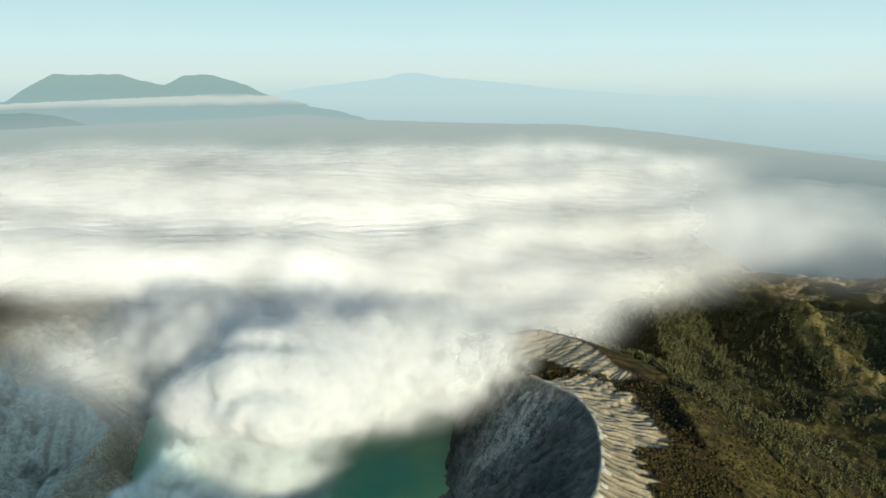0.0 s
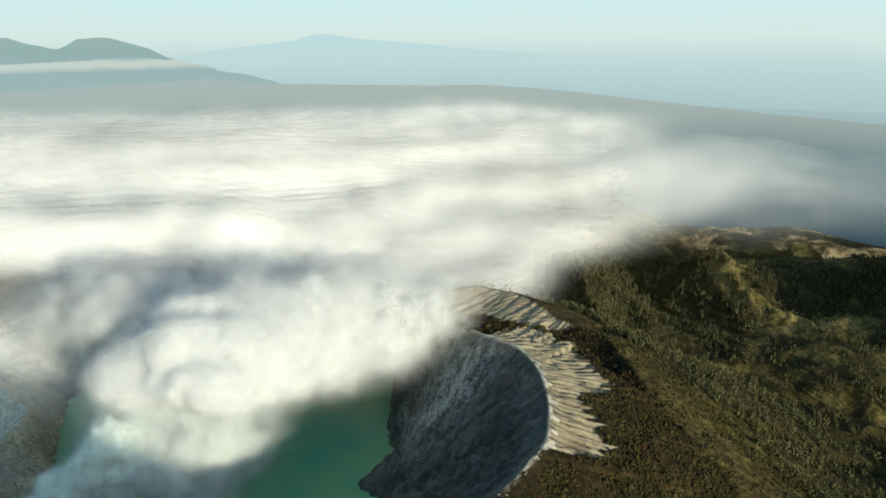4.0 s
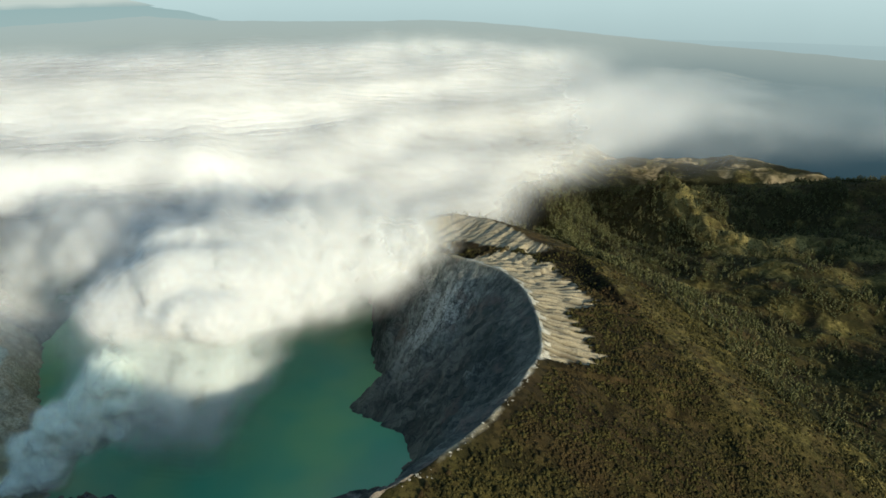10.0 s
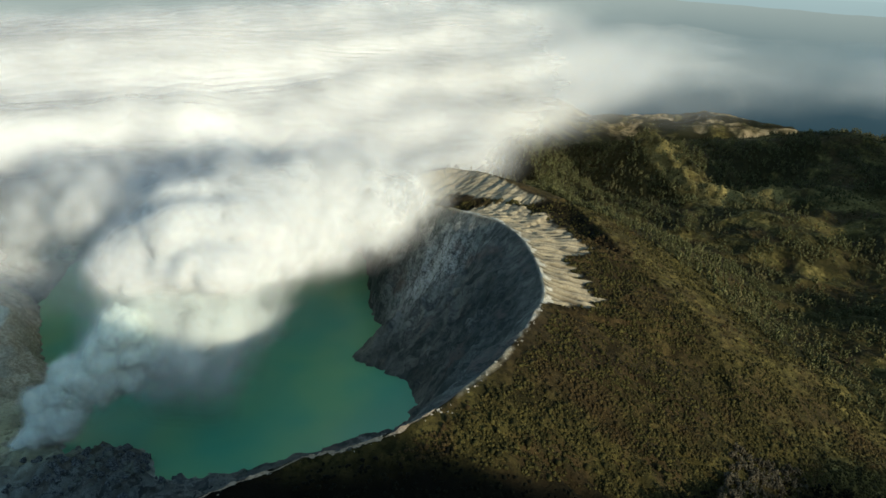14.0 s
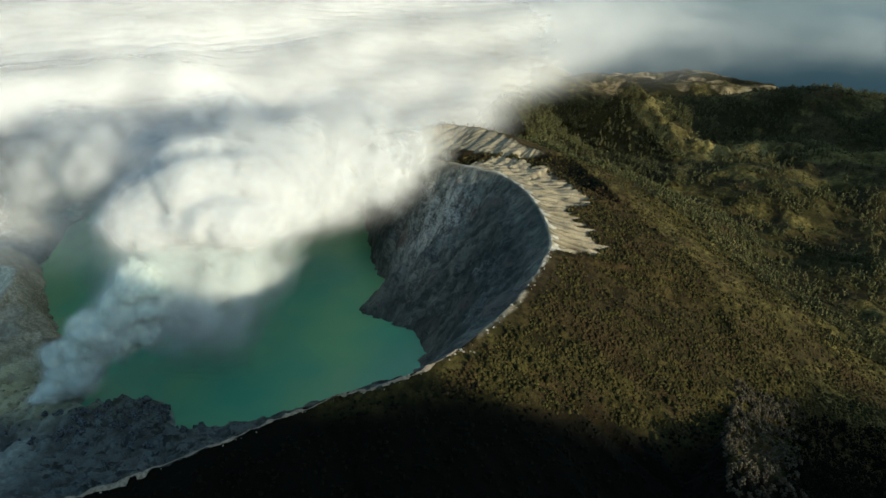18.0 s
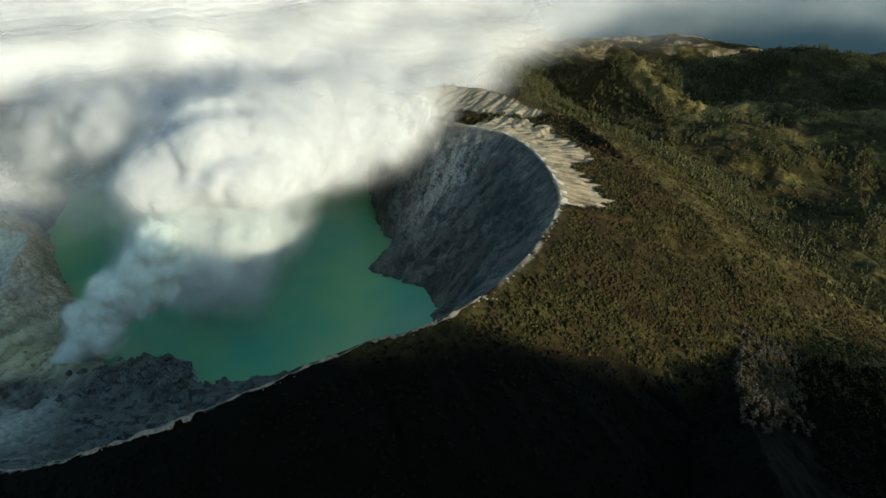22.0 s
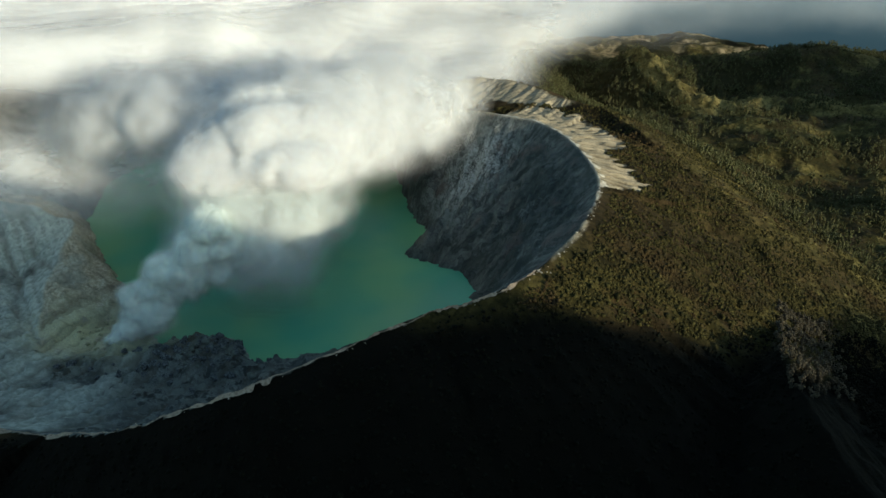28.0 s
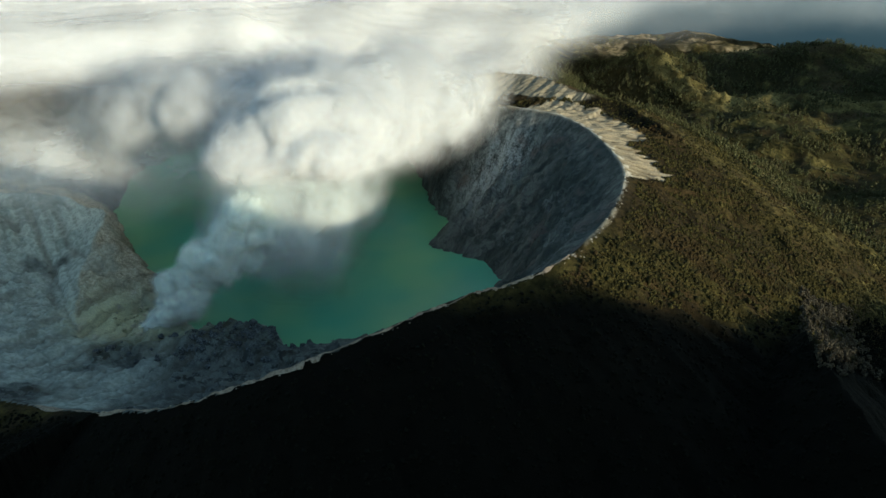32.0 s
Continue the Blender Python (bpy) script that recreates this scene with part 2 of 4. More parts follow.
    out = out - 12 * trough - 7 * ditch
    turns = (y + 22 * vnoise(x / 60, y / 45) + 12 * mid + 0.12 * (x - 120)) / 13.0
    gully = (0.5 + 0.5 * np.cos(6.2832 * turns)) ** 2 * (0.2 + 1.0 * vnoise(y / 13 + 3, x / 38)) + 0.45 * np.clip(2.2 * vnoise((y + 0.12 * x + 9 * mid) / 5.2, x / 40) - 1.1, 0, 1)
    out = out - ash * step(0, 25, dr) * 9 * gully
    gully2 = (0.5 + 0.5 * np.cos(6.2832 * (crun + 18 * vnoise(crun / 30, dc / 40) + 8 * mid + 0.35 * dc) / 9.5)) ** 2 * (0.15 + 1.0 * vnoise(crun / 17, dc / 50))
    out = out - band * 3.0 * gully2
    rills = ridged(run / 17, dr / 160, 3) - 0.5
    cone = step(460, 260, dr)
    gulch = np.clip(ridged(run / 62 + 0.5 * mid, dr / 420, 2) - 0.66, 0, 1) * step(50, 130, dr) * step(1330, 1250, run)
    out = out + step(0, 40, dr) * (9.5 * rills * cone + 8 * (mid - 0.5) + 3.4 * (fine - 0.5)) - 34 * gulch * cone
    # the neighbouring mountain behind, out of view; its crest is shaped to cast the near slope's shadow
    peak = np.interp(x, (-1500, -700, -300, 100, 400, 700, 837, 948, 1007, 1066, 1135, 1200, 1254, 1315, 1400, 1500, 1650, 2000, 2600),
                     (-60, 420, 640, 730, 700, 606, 543, 470, 450, 440, 440, 444, 432, 402, 405, 405, 340, 90, -100)) * np.exp(-((y + 1990) / 330) ** 2) + 20 * (mid - 0.5) - 60 * step(-1750, -1500, y)
    out = np.where(y < -1300, smax(out, peak, 40), out)
    h = np.where(in_rim, wall, out)
    # lip of pale rock along the edge
    h = h + 3.0 * np.exp(-(dr / 6.0) ** 2) * (fine - 0.35) * 2
    h = np.where(in_lake, -2 - np.minimum(ds * 0.5, 14), h)
    info = dict(dr=dr, run=run, ds=ds, dc=dc, crun=crun, inside=in_rim, lake=in_lake, ash=ash, band=band, mid=mid, fine=fine, big=big,
                south=south, cliff=cliff, dome=dome, spine=spine, spur=x - spur_x, field=field, t=t, trough=shade, ditch=ditch, side=side, gully=gully, gully2=gully2, rill=rill, silted=silted)
    return h, info


def grown(parts, far_lo, far_hi, rate=1.12):
    v = [parts[0][0]]
    for a, b, s in parts:
        v += list(np.linspace(a, b, max(2, round((b - a) / s)) + 1)[1:])
    s, lo = parts[0][2], []
    p = v[0]
    while p > far_lo:
        s *= rate
        p -= s
        lo.append(p)
    s, p, hi = parts[-1][2], v[-1], []
    while p < far_hi:
        s *= rate
        p += s
        hi.append(p)
    return np.array(lo[::-1] + v + hi)


def grid_mesh(name, xs, ys, zs):
    nx, ny = len(xs), len(ys)
    gx, gy = np.meshgrid(xs, ys)
    co = np.stack([gx.ravel(), gy.ravel(), zs.ravel()], 1)
    i = (np.arange(ny - 1)[:, None] * nx + np.arange(nx - 1)[None]).ravel()
    quads = np.stack([i, i + 1, i + nx + 1, i + nx], 1)
    return fast_mesh(name, co, quads)


def fast_mesh(name, co, quads, smooth=True):
    me = bpy.data.meshes.new(name)
    k = quads.shape[1]
    me.vertices.add(len(co))
    me.vertices.foreach_set("co", np.ascontiguousarray(co, np.float32).ravel())
    me.loops.add(quads.size)
    me.loops.foreach_set("vertex_index", np.ascontiguousarray(quads, np.int32).ravel())
    me.polygons.add(len(quads))
    me.polygons.foreach_set("loop_start", np.arange(0, quads.size, k, dtype=np.int32))
    me.polygons.foreach_set("use_smooth", np.full(len(quads), smooth))
    me.update(calc_edges=True)
    return me


def put_values(me, name, values, kind="FLOAT"):
    at = me.attributes.new(name, kind, "POINT")
    at.data.foreach_set("vector" if kind == "FLOAT_VECTOR" else "value", np.ascontiguousarray(values, np.float32).ravel())


# ---- materials ----
class Nodes:
    def __init__(self, name):
        self.mat = bpy.data.materials.new(name)
        self.mat.use_nodes = True
        self.t = self.mat.node_tree
        self.t.nodes.clear()
        self.out = self.t.nodes.new("ShaderNodeOutputMaterial")

    def add(self, kind, **inputs):
        n = self.t.nodes.new("ShaderNode" + kind)
        for k, v in inputs.items():
            self.plug(n, k.replace("_", " "), v)
        return n

    def plug(self, n, key, v):
        sock = n.inputs[int(key)] if key.isdigit() else n.inputs[key]
        if isinstance(v, bpy.types.NodeSocket):
            self.t.links.new(v, sock)
        else:
            sock.default_value = v

    def place(self):
        return self.add("NewGeometry").outputs["Position"]

    def noise(self, scale, detail=5.0, rough=0.55, at=None):
        n = self.add("TexNoise", Vector=at or self.place(), Scale=scale, Detail=detail, Roughness=rough)
        return n.outputs["Fac"]

    def value(self, name):
        n = self.add("Attribute")
        n.attribute_name = name
        return n.outputs["Fac"]

    def vector(self, name):
        n = self.add("Attribute")
        n.attribute_name = name
        return n.outputs["Vector"]

    def ramp(self, fac, lo, hi, a=0.0, b=1.0):
        n = self.add("MapRange", Value=fac)
        n.interpolation_type = "SMOOTHSTEP"
        for k, v in (("From Min", lo), ("From Max", hi), ("To Min", a), ("To Max", b)):
            n.inputs[k].default_value = v
        return n.outputs["Result"]

    def mix(self, fac, a, b):
        n = self.t.nodes.new("ShaderNodeMix")
        n.data_type = "RGBA"
        for sock, v in ((n.inputs["Factor"], fac), (n.inputs["A"], a), (n.inputs["B"], b)):
            if isinstance(v, bpy.types.NodeSocket):
                self.t.links.new(v, sock)
            else:
                sock.default_value = v
        return [s for s in n.outputs if s.type == "RGBA"][0]

    def math(self, op, a, b=0.0):
        n = self.t.nodes.new("ShaderNodeMath")
        n.operation = op
        for sock, v in zip(n.inputs, (a, b)):
            if isinstance(v, bpy.types.NodeSocket):
                self.t.links.new(v, sock)
            else:
                sock.default_value = v
        return n.outputs[0]

    def bump(self, height, distance, strength=1.0):
        return self.add("Bump", Height=height, Distance=distance, Strength=strength).outputs["Normal"]

    def surface(self, shader):
        self.t.links.new(shader, self.out.inputs["Surface"])
        return self.mat

    def principled(self, color, rough, normal=None, **more):
        n = self.add("BsdfPrincipled", Roughness=rough, **more)
        if "Specular_IOR_Level" not in more:
            n.inputs["Specular IOR Level"].default_value = 0.08
        self.plug(n, "Base Color", color)
        if normal is not None:
            self.plug(n, "Normal", normal)
        return self.surface(n.outputs["BSDF"])


def rgb(r, g, b):
    return (r, g, b, 1.0)


def ground_material():
    m = Nodes("volcano_ground")
    n1, n2, n3 = m.noise(0.012, 6), m.noise(0.07, 6), m.noise(0.45, 6, 0.65)
    patch, fleck = m.noise(0.028, 7, 0.68), m.noise(0.19, 6, 0.7)
    # beds and gullies of the crater wall, toned in place of relief shade, follow the run of the rim and the fall of the
    # slope
    bed = m.add("CombineXYZ", X=m.math("MULTIPLY", m.value("along"), 0.040), Y=m.math("MULTIPLY", m.value("down"), 0.022), Z=m.math("MULTIPLY", n1, 5.0)).outputs[0]
    streak = m.noise(1.0, 9, 0.66, bed)
    crack = m.ramp(m.math("ABSOLUTE", m.math("SUBTRACT", m.noise(0.035, 8, 0.7), 0.5)), 0.0, 0.035, 1.0, 0.0)
    rock = m.mix(m.ramp(streak, 0.34, 0.66), rgb(0.057, 0.064, 0.057), rgb(0.158, 0.168, 0.150))
    rock = m.mix(m.math("MULTIPLY", m.ramp(m.noise(0.0075, 5, 0.6), 0.46, 0.62), 0.6), rock, rgb(0.046, 0.060, 0.057))
    # Pale wall rock, lifted further in colour for light and steam haze.
    pale = m.math("MULTIPLY", m.math("MAXIMUM", m.math("MULTIPLY", m.ramp(m.noise(0.013, 6, 0.65), 0.54, 0.68), 0.55), m.value("pale_wall")), m.ramp(m.math("ADD", m.math("MULTIPLY", streak, 0.5), m.math("MULTIPLY", fleck, 0.5)), 0.38, 0.60))
    rock = m.mix(pale, rock, rgb(0.40, 0.43, 0.42))
    rock = m.mix(m.math("MULTIPLY", m.ramp(m.noise(0.016, 5), 0.54, 0.70), 0.8), rock, rgb(0.150, 0.122, 0.106))
    rock = m.mix(m.math("MULTIPLY", m.ramp(n3, 0.45, 0.75), 0.25), rock, rgb(0.07, 0.075, 0.08))
    # Cracks and clefts are colour only, darkened for the shade in them.
    rock = m.mix(m.math("MULTIPLY", crack, 0.35), rock, rgb(0.052, 0.060, 0.062))
    cleft = m.ramp(m.math("ABSOLUTE", m.math("SUBTRACT", m.noise(0.55, 6, 0.6, bed), 0.5)), 0.0, 0.028, 1.0, 0.0)
    rock = m.mix(m.math("MULTIPLY", cleft, 0.6), rock, rgb(0.030, 0.036, 0.036))
    tan = m.mix(m.ramp(fleck, 0.32, 0.68), rgb(0.30, 0.27, 0.185), rgb(0.66, 0.60, 0.45))
    tan = m.mix(m.math("MULTIPLY", crack, 0.5), tan, rgb(0.20, 0.18, 0.14))
    ash = m.mix(m.ramp(n3, 0.3, 0.7), rgb(0.23, 0.192, 0.128), rgb(0.41, 0.355, 0.245))
    ash = m.mix(m.math("MULTIPLY", m.ramp(patch, 0.5, 0.66), 0.5), ash, rgb(0.24, 0.20, 0.13))
    scrub = m.mix(m.ramp(n2, 0.35, 0.65), rgb(0.040, 0.034, 0.010), rgb(0.088, 0.072, 0.022))
    scrub = m.mix(m.ramp(n1, 0.45, 0.6), scrub, rgb(0.058, 0.040, 0.017))
    scrub = m.mix(m.ramp(fleck, 0.50, 0.64), scrub, rgb(0.017, 0.017, 0.006))
    scrub = m.mix(m.math("MULTIPLY", m.ramp(patch, 0.48, 0.60), 0.65), scrub, rgb(0.018, 0.017, 0.006))
    brown = m.mix(m.ramp(n2, 0.35, 0.65), rgb(0.024, 0.017, 0.008), rgb(0.054, 0.037, 0.016))
    brown = m.mix(m.ramp(patch, 0.46, 0.60), brown, rgb(0.016, 0.011, 0.005))
    grass = m.mix(m.ramp(n2, 0.4, 0.65), rgb(0.085, 0.073, 0.022), rgb(0.180, 0.146, 0.050))
    grass = m.mix(m.math("MULTIPLY", m.ramp(fleck, 0.50, 0.66), 0.75), grass, rgb(0.040, 0.038, 0.012))
    sulfur = m.mix(m.ramp(n3, 0.35, 0.65), rgb(0.44, 0.45, 0.29), rgb(0.64, 0.63, 0.36))
    silt = m.mix(m.ramp(m.noise(0.11, 5, 0.6), 0.35, 0.65), rgb(0.32, 0.36, 0.31), rgb(0.52, 0.57, 0.50))
    silt = m.mix(m.math("MULTIPLY", m.ramp(patch, 0.52, 0.64), 0.45), silt, rgb(0.22, 0.25, 0.23))
    col = m.mix(m.value("brown"), scrub, brown)
    col = m.mix(m.value("grass"), col, grass)
    # Near slope, trough and ditch painted near-black for the shade there.
    col = m.mix(m.value("painted_shade"), col, m.mix(n2, rgb(0.002, 0.0022, 0.0012), rgb(0.0055, 0.005, 0.0025)))
    col = m.mix(m.value("lawn"), col, m.mix(m.ramp(fleck, 0.40, 0.62), rgb(0.29, 0.232, 0.088), rgb(0.10, 0.088, 0.030)))
    # Ground under trees darkened for their shade; far ground toned as dark forest.
    col = m.mix(m.value("wood_shade"), col, m.mix(n2, rgb(0.012, 0.012, 0.005), rgb(0.036, 0.033, 0.012)))
    col = m.mix(m.value("fields"), col, m.mix(m.ramp(n1, 0.4, 0.6), rgb(0.13, 0.102, 0.050), rgb(0.33, 0.255, 0.15)))
    scree = m.mix(m.ramp(n2, 0.35, 0.65), rgb(0.034, 0.041, 0.039), rgb(0.160, 0.176, 0.158))
    scree = m.mix(m.math("MULTIPLY", m.ramp(n1, 0.45, 0.6), 0.6), scree, rgb(0.095, 0.108, 0.104))
    scree = m.mix(m.math("MULTIPLY", crack, 0.4), scree, rgb(0.29, 0.305, 0.285))
    scree = m.mix(m.math("MULTIPLY", m.ramp(fleck, 0.5, 0.68), 0.5), scree, rgb(0.035, 0.042, 0.046))
    col = m.mix(m.value("rock"), col, rock)
    col = m.mix(m.value("silt"), col, silt)
    col = m.mix(m.value("tan"), col, tan)
    col = m.mix(m.value("scree"), col, scree)
    col = m.mix(m.value("sulfur"), col, sulfur)
    col = m.mix(m.value("ash"), col, ash)
    tall = m.math("ADD", m.math("MULTIPLY", n2, 3.0), m.math("MULTIPLY", n3, 1.2))
    smooth = m.math("MAXIMUM", m.math("MULTIPLY", m.value("silt"), 0.75), m.math("MULTIPLY", m.value("ash"), 0.6))
    tall = m.math("MULTIPLY", tall, m.math("SUBTRACT", 1.0, smooth))
    # Gully and rill bottoms: browner soil, darkened further in place of shade.
    col = m.mix(m.math("MULTIPLY", m.value("furrow"), 0.9), col, rgb(0.070, 0.055, 0.034))
    col = m.mix(m.value("lip"), col, m.mix(m.ramp(n3, 0.35, 0.65), rgb(0.34, 0.31, 0.24), rgb(0.58, 0.545, 0.46)))
    return m.principled(col, 0.92, m.bump(tall, 1.6, 0.9))


def water_material():
    m = Nodes("acid_lake_water")
    col = m.mix(m.ramp(m.noise(0.0028, 3), 0.38, 0.6), rgb(0.066, 0.360, 0.245), rgb(0.17, 0.43, 0.215))
    return m.principled(col, 0.32, m.bump(m.noise(0.25, 3), 0.12, 0.3), Specular_IOR_Level=0.5)


def cloud_material(name, gain, scale, lo, hi, detail=3.0, white=(0.94, 0.97, 0.94, 1.0), through=0.12):
    m = Nodes(name)
    wisps = m.noise(scale, detail, 0.5)
    alpha = m.math("MULTIPLY", m.value("thick"), m.ramp(wisps, 0.25, 0.75, lo, hi))
    alpha = m.math("MINIMUM", m.math("MULTIPLY", alpha, gain), 0.97)
    # Shading normals are pre-tilted to the sun, so vapour brightens whatever its shape.
    front = m.add("BsdfDiffuse", Color=white, Normal=m.vector("sunward_normal"))
    # Added on top of the front: extra brightness in place of scattered light.
    back = m.add("BsdfTranslucent", Color=tuple(through * c for c in white[:3]) + (1.0,))
    body = m.add("AddShader")
    m.t.links.new(front.outputs[0], body.inputs[0])
    m.t.links.new(back.outputs[0], body.inputs[1])
    clear = m.add("BsdfTransparent")
    both = m.t.nodes.new("ShaderNodeMixShader")
    m.t.links.new(alpha, both.inputs[0])
    m.t.links.new(clear.outputs[0], both.inputs[1])
    m.t.links.new(body.outputs[0], both.inputs[2])
    return m.surface(both.outputs[0])


GROUND, WATER = ground_material(), water_material()

# ---- ground ----
xs = grown([(-1250, -1000, 7), (-1000, -620, 4), (-620, -160, 5), (-160, 60, 4), (60, 260, 2), (260, 420, 4), (420, 1000, 8), (1000, 1900, 15)], -4600, 4300)
ys = grown([(-1550, -920, 14), (-920, -560, 4), (-560, -500, 3), (-500, -40, 2), (-40, 130, 3.5), (130, 500, 9), (500, 1500, 15), (1500, 2450, 20)], -4600, 4300)
GX, GY = np.meshgrid(xs, ys)
GZ, INFO = terrain(GX, GY)
ground_mesh = grid_mesh("ground", xs, ys, GZ)
ground = tagged(new("ground", ground_mesh), "volcano ground with scrub flanks, ash rim and grey crater walls", "ground", kind="structure")
ground_mesh.materials.append(GROUND)


WOOD_EDGE = ((-900, -750, -620, -509, -415, -349, -228, -183, -44, 60, 200, 700), (700, 760, 730, 640, 575, 540, 490, 425, 350, 300, 240, 230))


def woodland(x, y, i):
    """How thickly trees stand."""
    n = fbm(x / 95 + 40, y / 95, 4)
    right = step(-18, 26, x - np.interp(y, *WOOD_EDGE) + 60 * (fbm(x / 50, y / 50 + 9, 3) - 0.5))
    far = step(700, 300, x) * step(120, 240, y)
    west = step(20, -30, x - np.interp(y, (560, 730, 860, 1108, 1330), (830, 815, 785, 820, 800))) * step(560, 700, y)
    thick = np.maximum(0.10 + 0.90 * step(0.40, 0.53, n), west) * (1 - 0.62 * step(0.35, 0.7, i["spine"]) * (1 - west) * step(1330, 1180, x))
    return np.clip(np.maximum(right, far), 0, 1) * thick * step(60, 160, i["dr"]) * (i["dc"] > 55) * step(1650, 1400, y)


def covers(i, x, y):
    edge = step(6, 2, i["dr"] + 9 * (i["mid"] - 0.5))
    rock = i["inside"] * 1.0
    ash = np.maximum(np.maximum(i["ash"], i["band"]) * (1 - i["inside"]), edge * (y > -900) * step(0.40, 0.58, i["fine"]) * step(-60, -20, x + 0 * y))
    ash = np.where(i["inside"], ash * step(4, 1, i["dr"]), ash)
    lip = step(1.5, -1.5, i["dr"] - np.interp(i["run"], (1180, 1290, 1335, 1400, 1500, 1600, 1700, 1770, 1800), (0, 3, 10, 9, 9, 6, 9, 6, 0)) * np.clip(2.3 * vnoise(i["run"] / 12, i["dr"] / 12) - 0.35, 0, 2) * np.where(i["inside"], 0.10, 1.0)) * step(1185, 1230, i["run"]) * step(1800, 1765, i["run"])
    brown = 0.75 * step(300, 170, i["dr"] + 170 * (i["mid"] - 0.5)) * step(-700, -600, y + 90 * i["mid"]) * step(-40, 30, x)
    outer = step(-14, 22, i["side"] + 40 * (i["fine"] - 0.5)) * step(820, 880, i["crun"]) * (0.35 + 0.65 * step(-620, -420, y)) * step(175, 60, i["dc"] + 90 * (i["mid"] - 0.5))
    wooded = woodland(x, y, i)
    lawn = step(0.42, 0.62, 0.55 * i["mid"] + 0.45 * i["fine"] + 0.30 * step(0.15, 0.6, i["spine"]) - 0.16) * step(0.12, 0.4, i["spine"]) * np.clip(2.6 * fbm(x / 42, y / 42 + 4, 3) - 0.72, 0.12, 1) * (1 - 0.7 * step(1130, 1330, x)) * (1 - step(0.5, 0.9, wooded)) * step(250, 450, i["dr"])
    lea = 0.62 * outer * step(20, -30, x - np.interp(y, *WOOD_EDGE)) * (0.55 + 0.45 * step(0.35, 0.6, i["mid"]))
    meadow = step(0.47, 0.60, i["mid"] + 0.34 * step(0.2, 0.7, i["spine"])) * step(250, 450, i["dr"])
    grass = np.clip(np.maximum(meadow, lea), 0, 1) * (0.35 + 0.65 * step(0.38, 0.56, i["fine"]))
    tan = i["inside"] * i["cliff"] * (0.55 + 0.45 * step(0.4, 0.55, i["mid"]))
    silt = i["inside"] * np.maximum(np.maximum(i["south"], i["dome"]), step(-750, -800, x) * step(-60, -110, y)) * step(0.1, 0.35, i["mid"] + 0.2 * i["t"])
    sulfur = i["inside"] * 0.9 * np.maximum(bump(x, y, -745, -420, 80, 75), 0.6 * bump(x, y, -660, -490, 80, 30)) * step(0.30, 0.55, i["fine"] + 0.15)
    furrow = np.maximum(i["ash"] * np.clip(2.0 * i["gully"] - 0.4, 0, 1) * (0.4 + 0.6 * step(1660, 1590, i["run"])), i["band"] * np.clip(i["gully2"], 0, 1) ** 2 * 0.8) * (1 - i["inside"]) + 0.6 * i["rill"] ** 4 * i["inside"] * i["silted"]
    farm = step(1700, 1850, y) * step(2150, 1900, x) * step(950, 1150, x)
    fields = farm * step(0.45, 0.51, fbm(x / 190 + 3, y / 150, 3)) * (0.25 + 0.75 * step(0.36, 0.50, i["fine"]))
    # Shade of the woods painted on the ground, and the dark far forest.
    wood_shade = np.maximum(0.62 * wooded + 0.3 * step(560, 760, y) * wooded, step(1500, 1750, y)) * (1 - 0.8 * grass * (1 - step(0.6, 0.95, wooded)))
    # Painted shade: the near slope but not the lit spur, plus trough and ditch.
    painted_shade = np.clip(step(-760, -830, y + 60 * (i["mid"] - 0.5)) * (1 - i["inside"]) * (1 - step(-6, 4, i["spur"]) * step(85, 50, i["spur"]) * step(-900, -840, y)) + i["trough"] * (0.5 + 0.4 * step(0.4, 0.6, i["fine"])) + i["ditch"] * 0.8 * (1 - i["inside"]), 0, 1)
    scree = np.maximum(np.clip(i["field"] * 1.6, 0, 1), step(-590, -660, y + 50 * (i["mid"] - 0.5)) * step(-380, -430, x)) * i["inside"] * (1 - 0.75 * step(-600, -700, x) * step(0.38, 0.58, i["mid"]))
    return dict(wood_shade=wood_shade, lawn=lawn, lip=lip, fields=fields, pale_wall=1.2 * bump(x, y, -5, -160, 50, 48) + 0.75 * bump(x, y, -70, -150, 70, 85), tan=tan, painted_shade=painted_shade, scree=scree, furrow=furrow, along=i["run"] + 14 * i["mid"], down=i["ds"], rock=rock, ash=ash, brown=brown, grass=np.clip(grass, 0, 1), silt=silt, sulfur=np.clip(sulfur, 0, 1))


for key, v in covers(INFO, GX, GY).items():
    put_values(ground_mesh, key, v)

# ---- lake ----
lake_xs, lake_ys = np.linspace(-900, -50, 60), np.linspace(-570, 470, 70)
lake_mesh = grid_mesh("water", lake_xs, lake_ys, np.zeros((70, 60)))
lake_mesh.materials.append(WATER)
tagged(new("water", lake_mesh), "milky turquoise acid lake filling the crater", "lake", kind="structure")

# ---- distance: painted haze, self-lit far ridges and mountains ----
EYE = (-60.0, -1370.0)


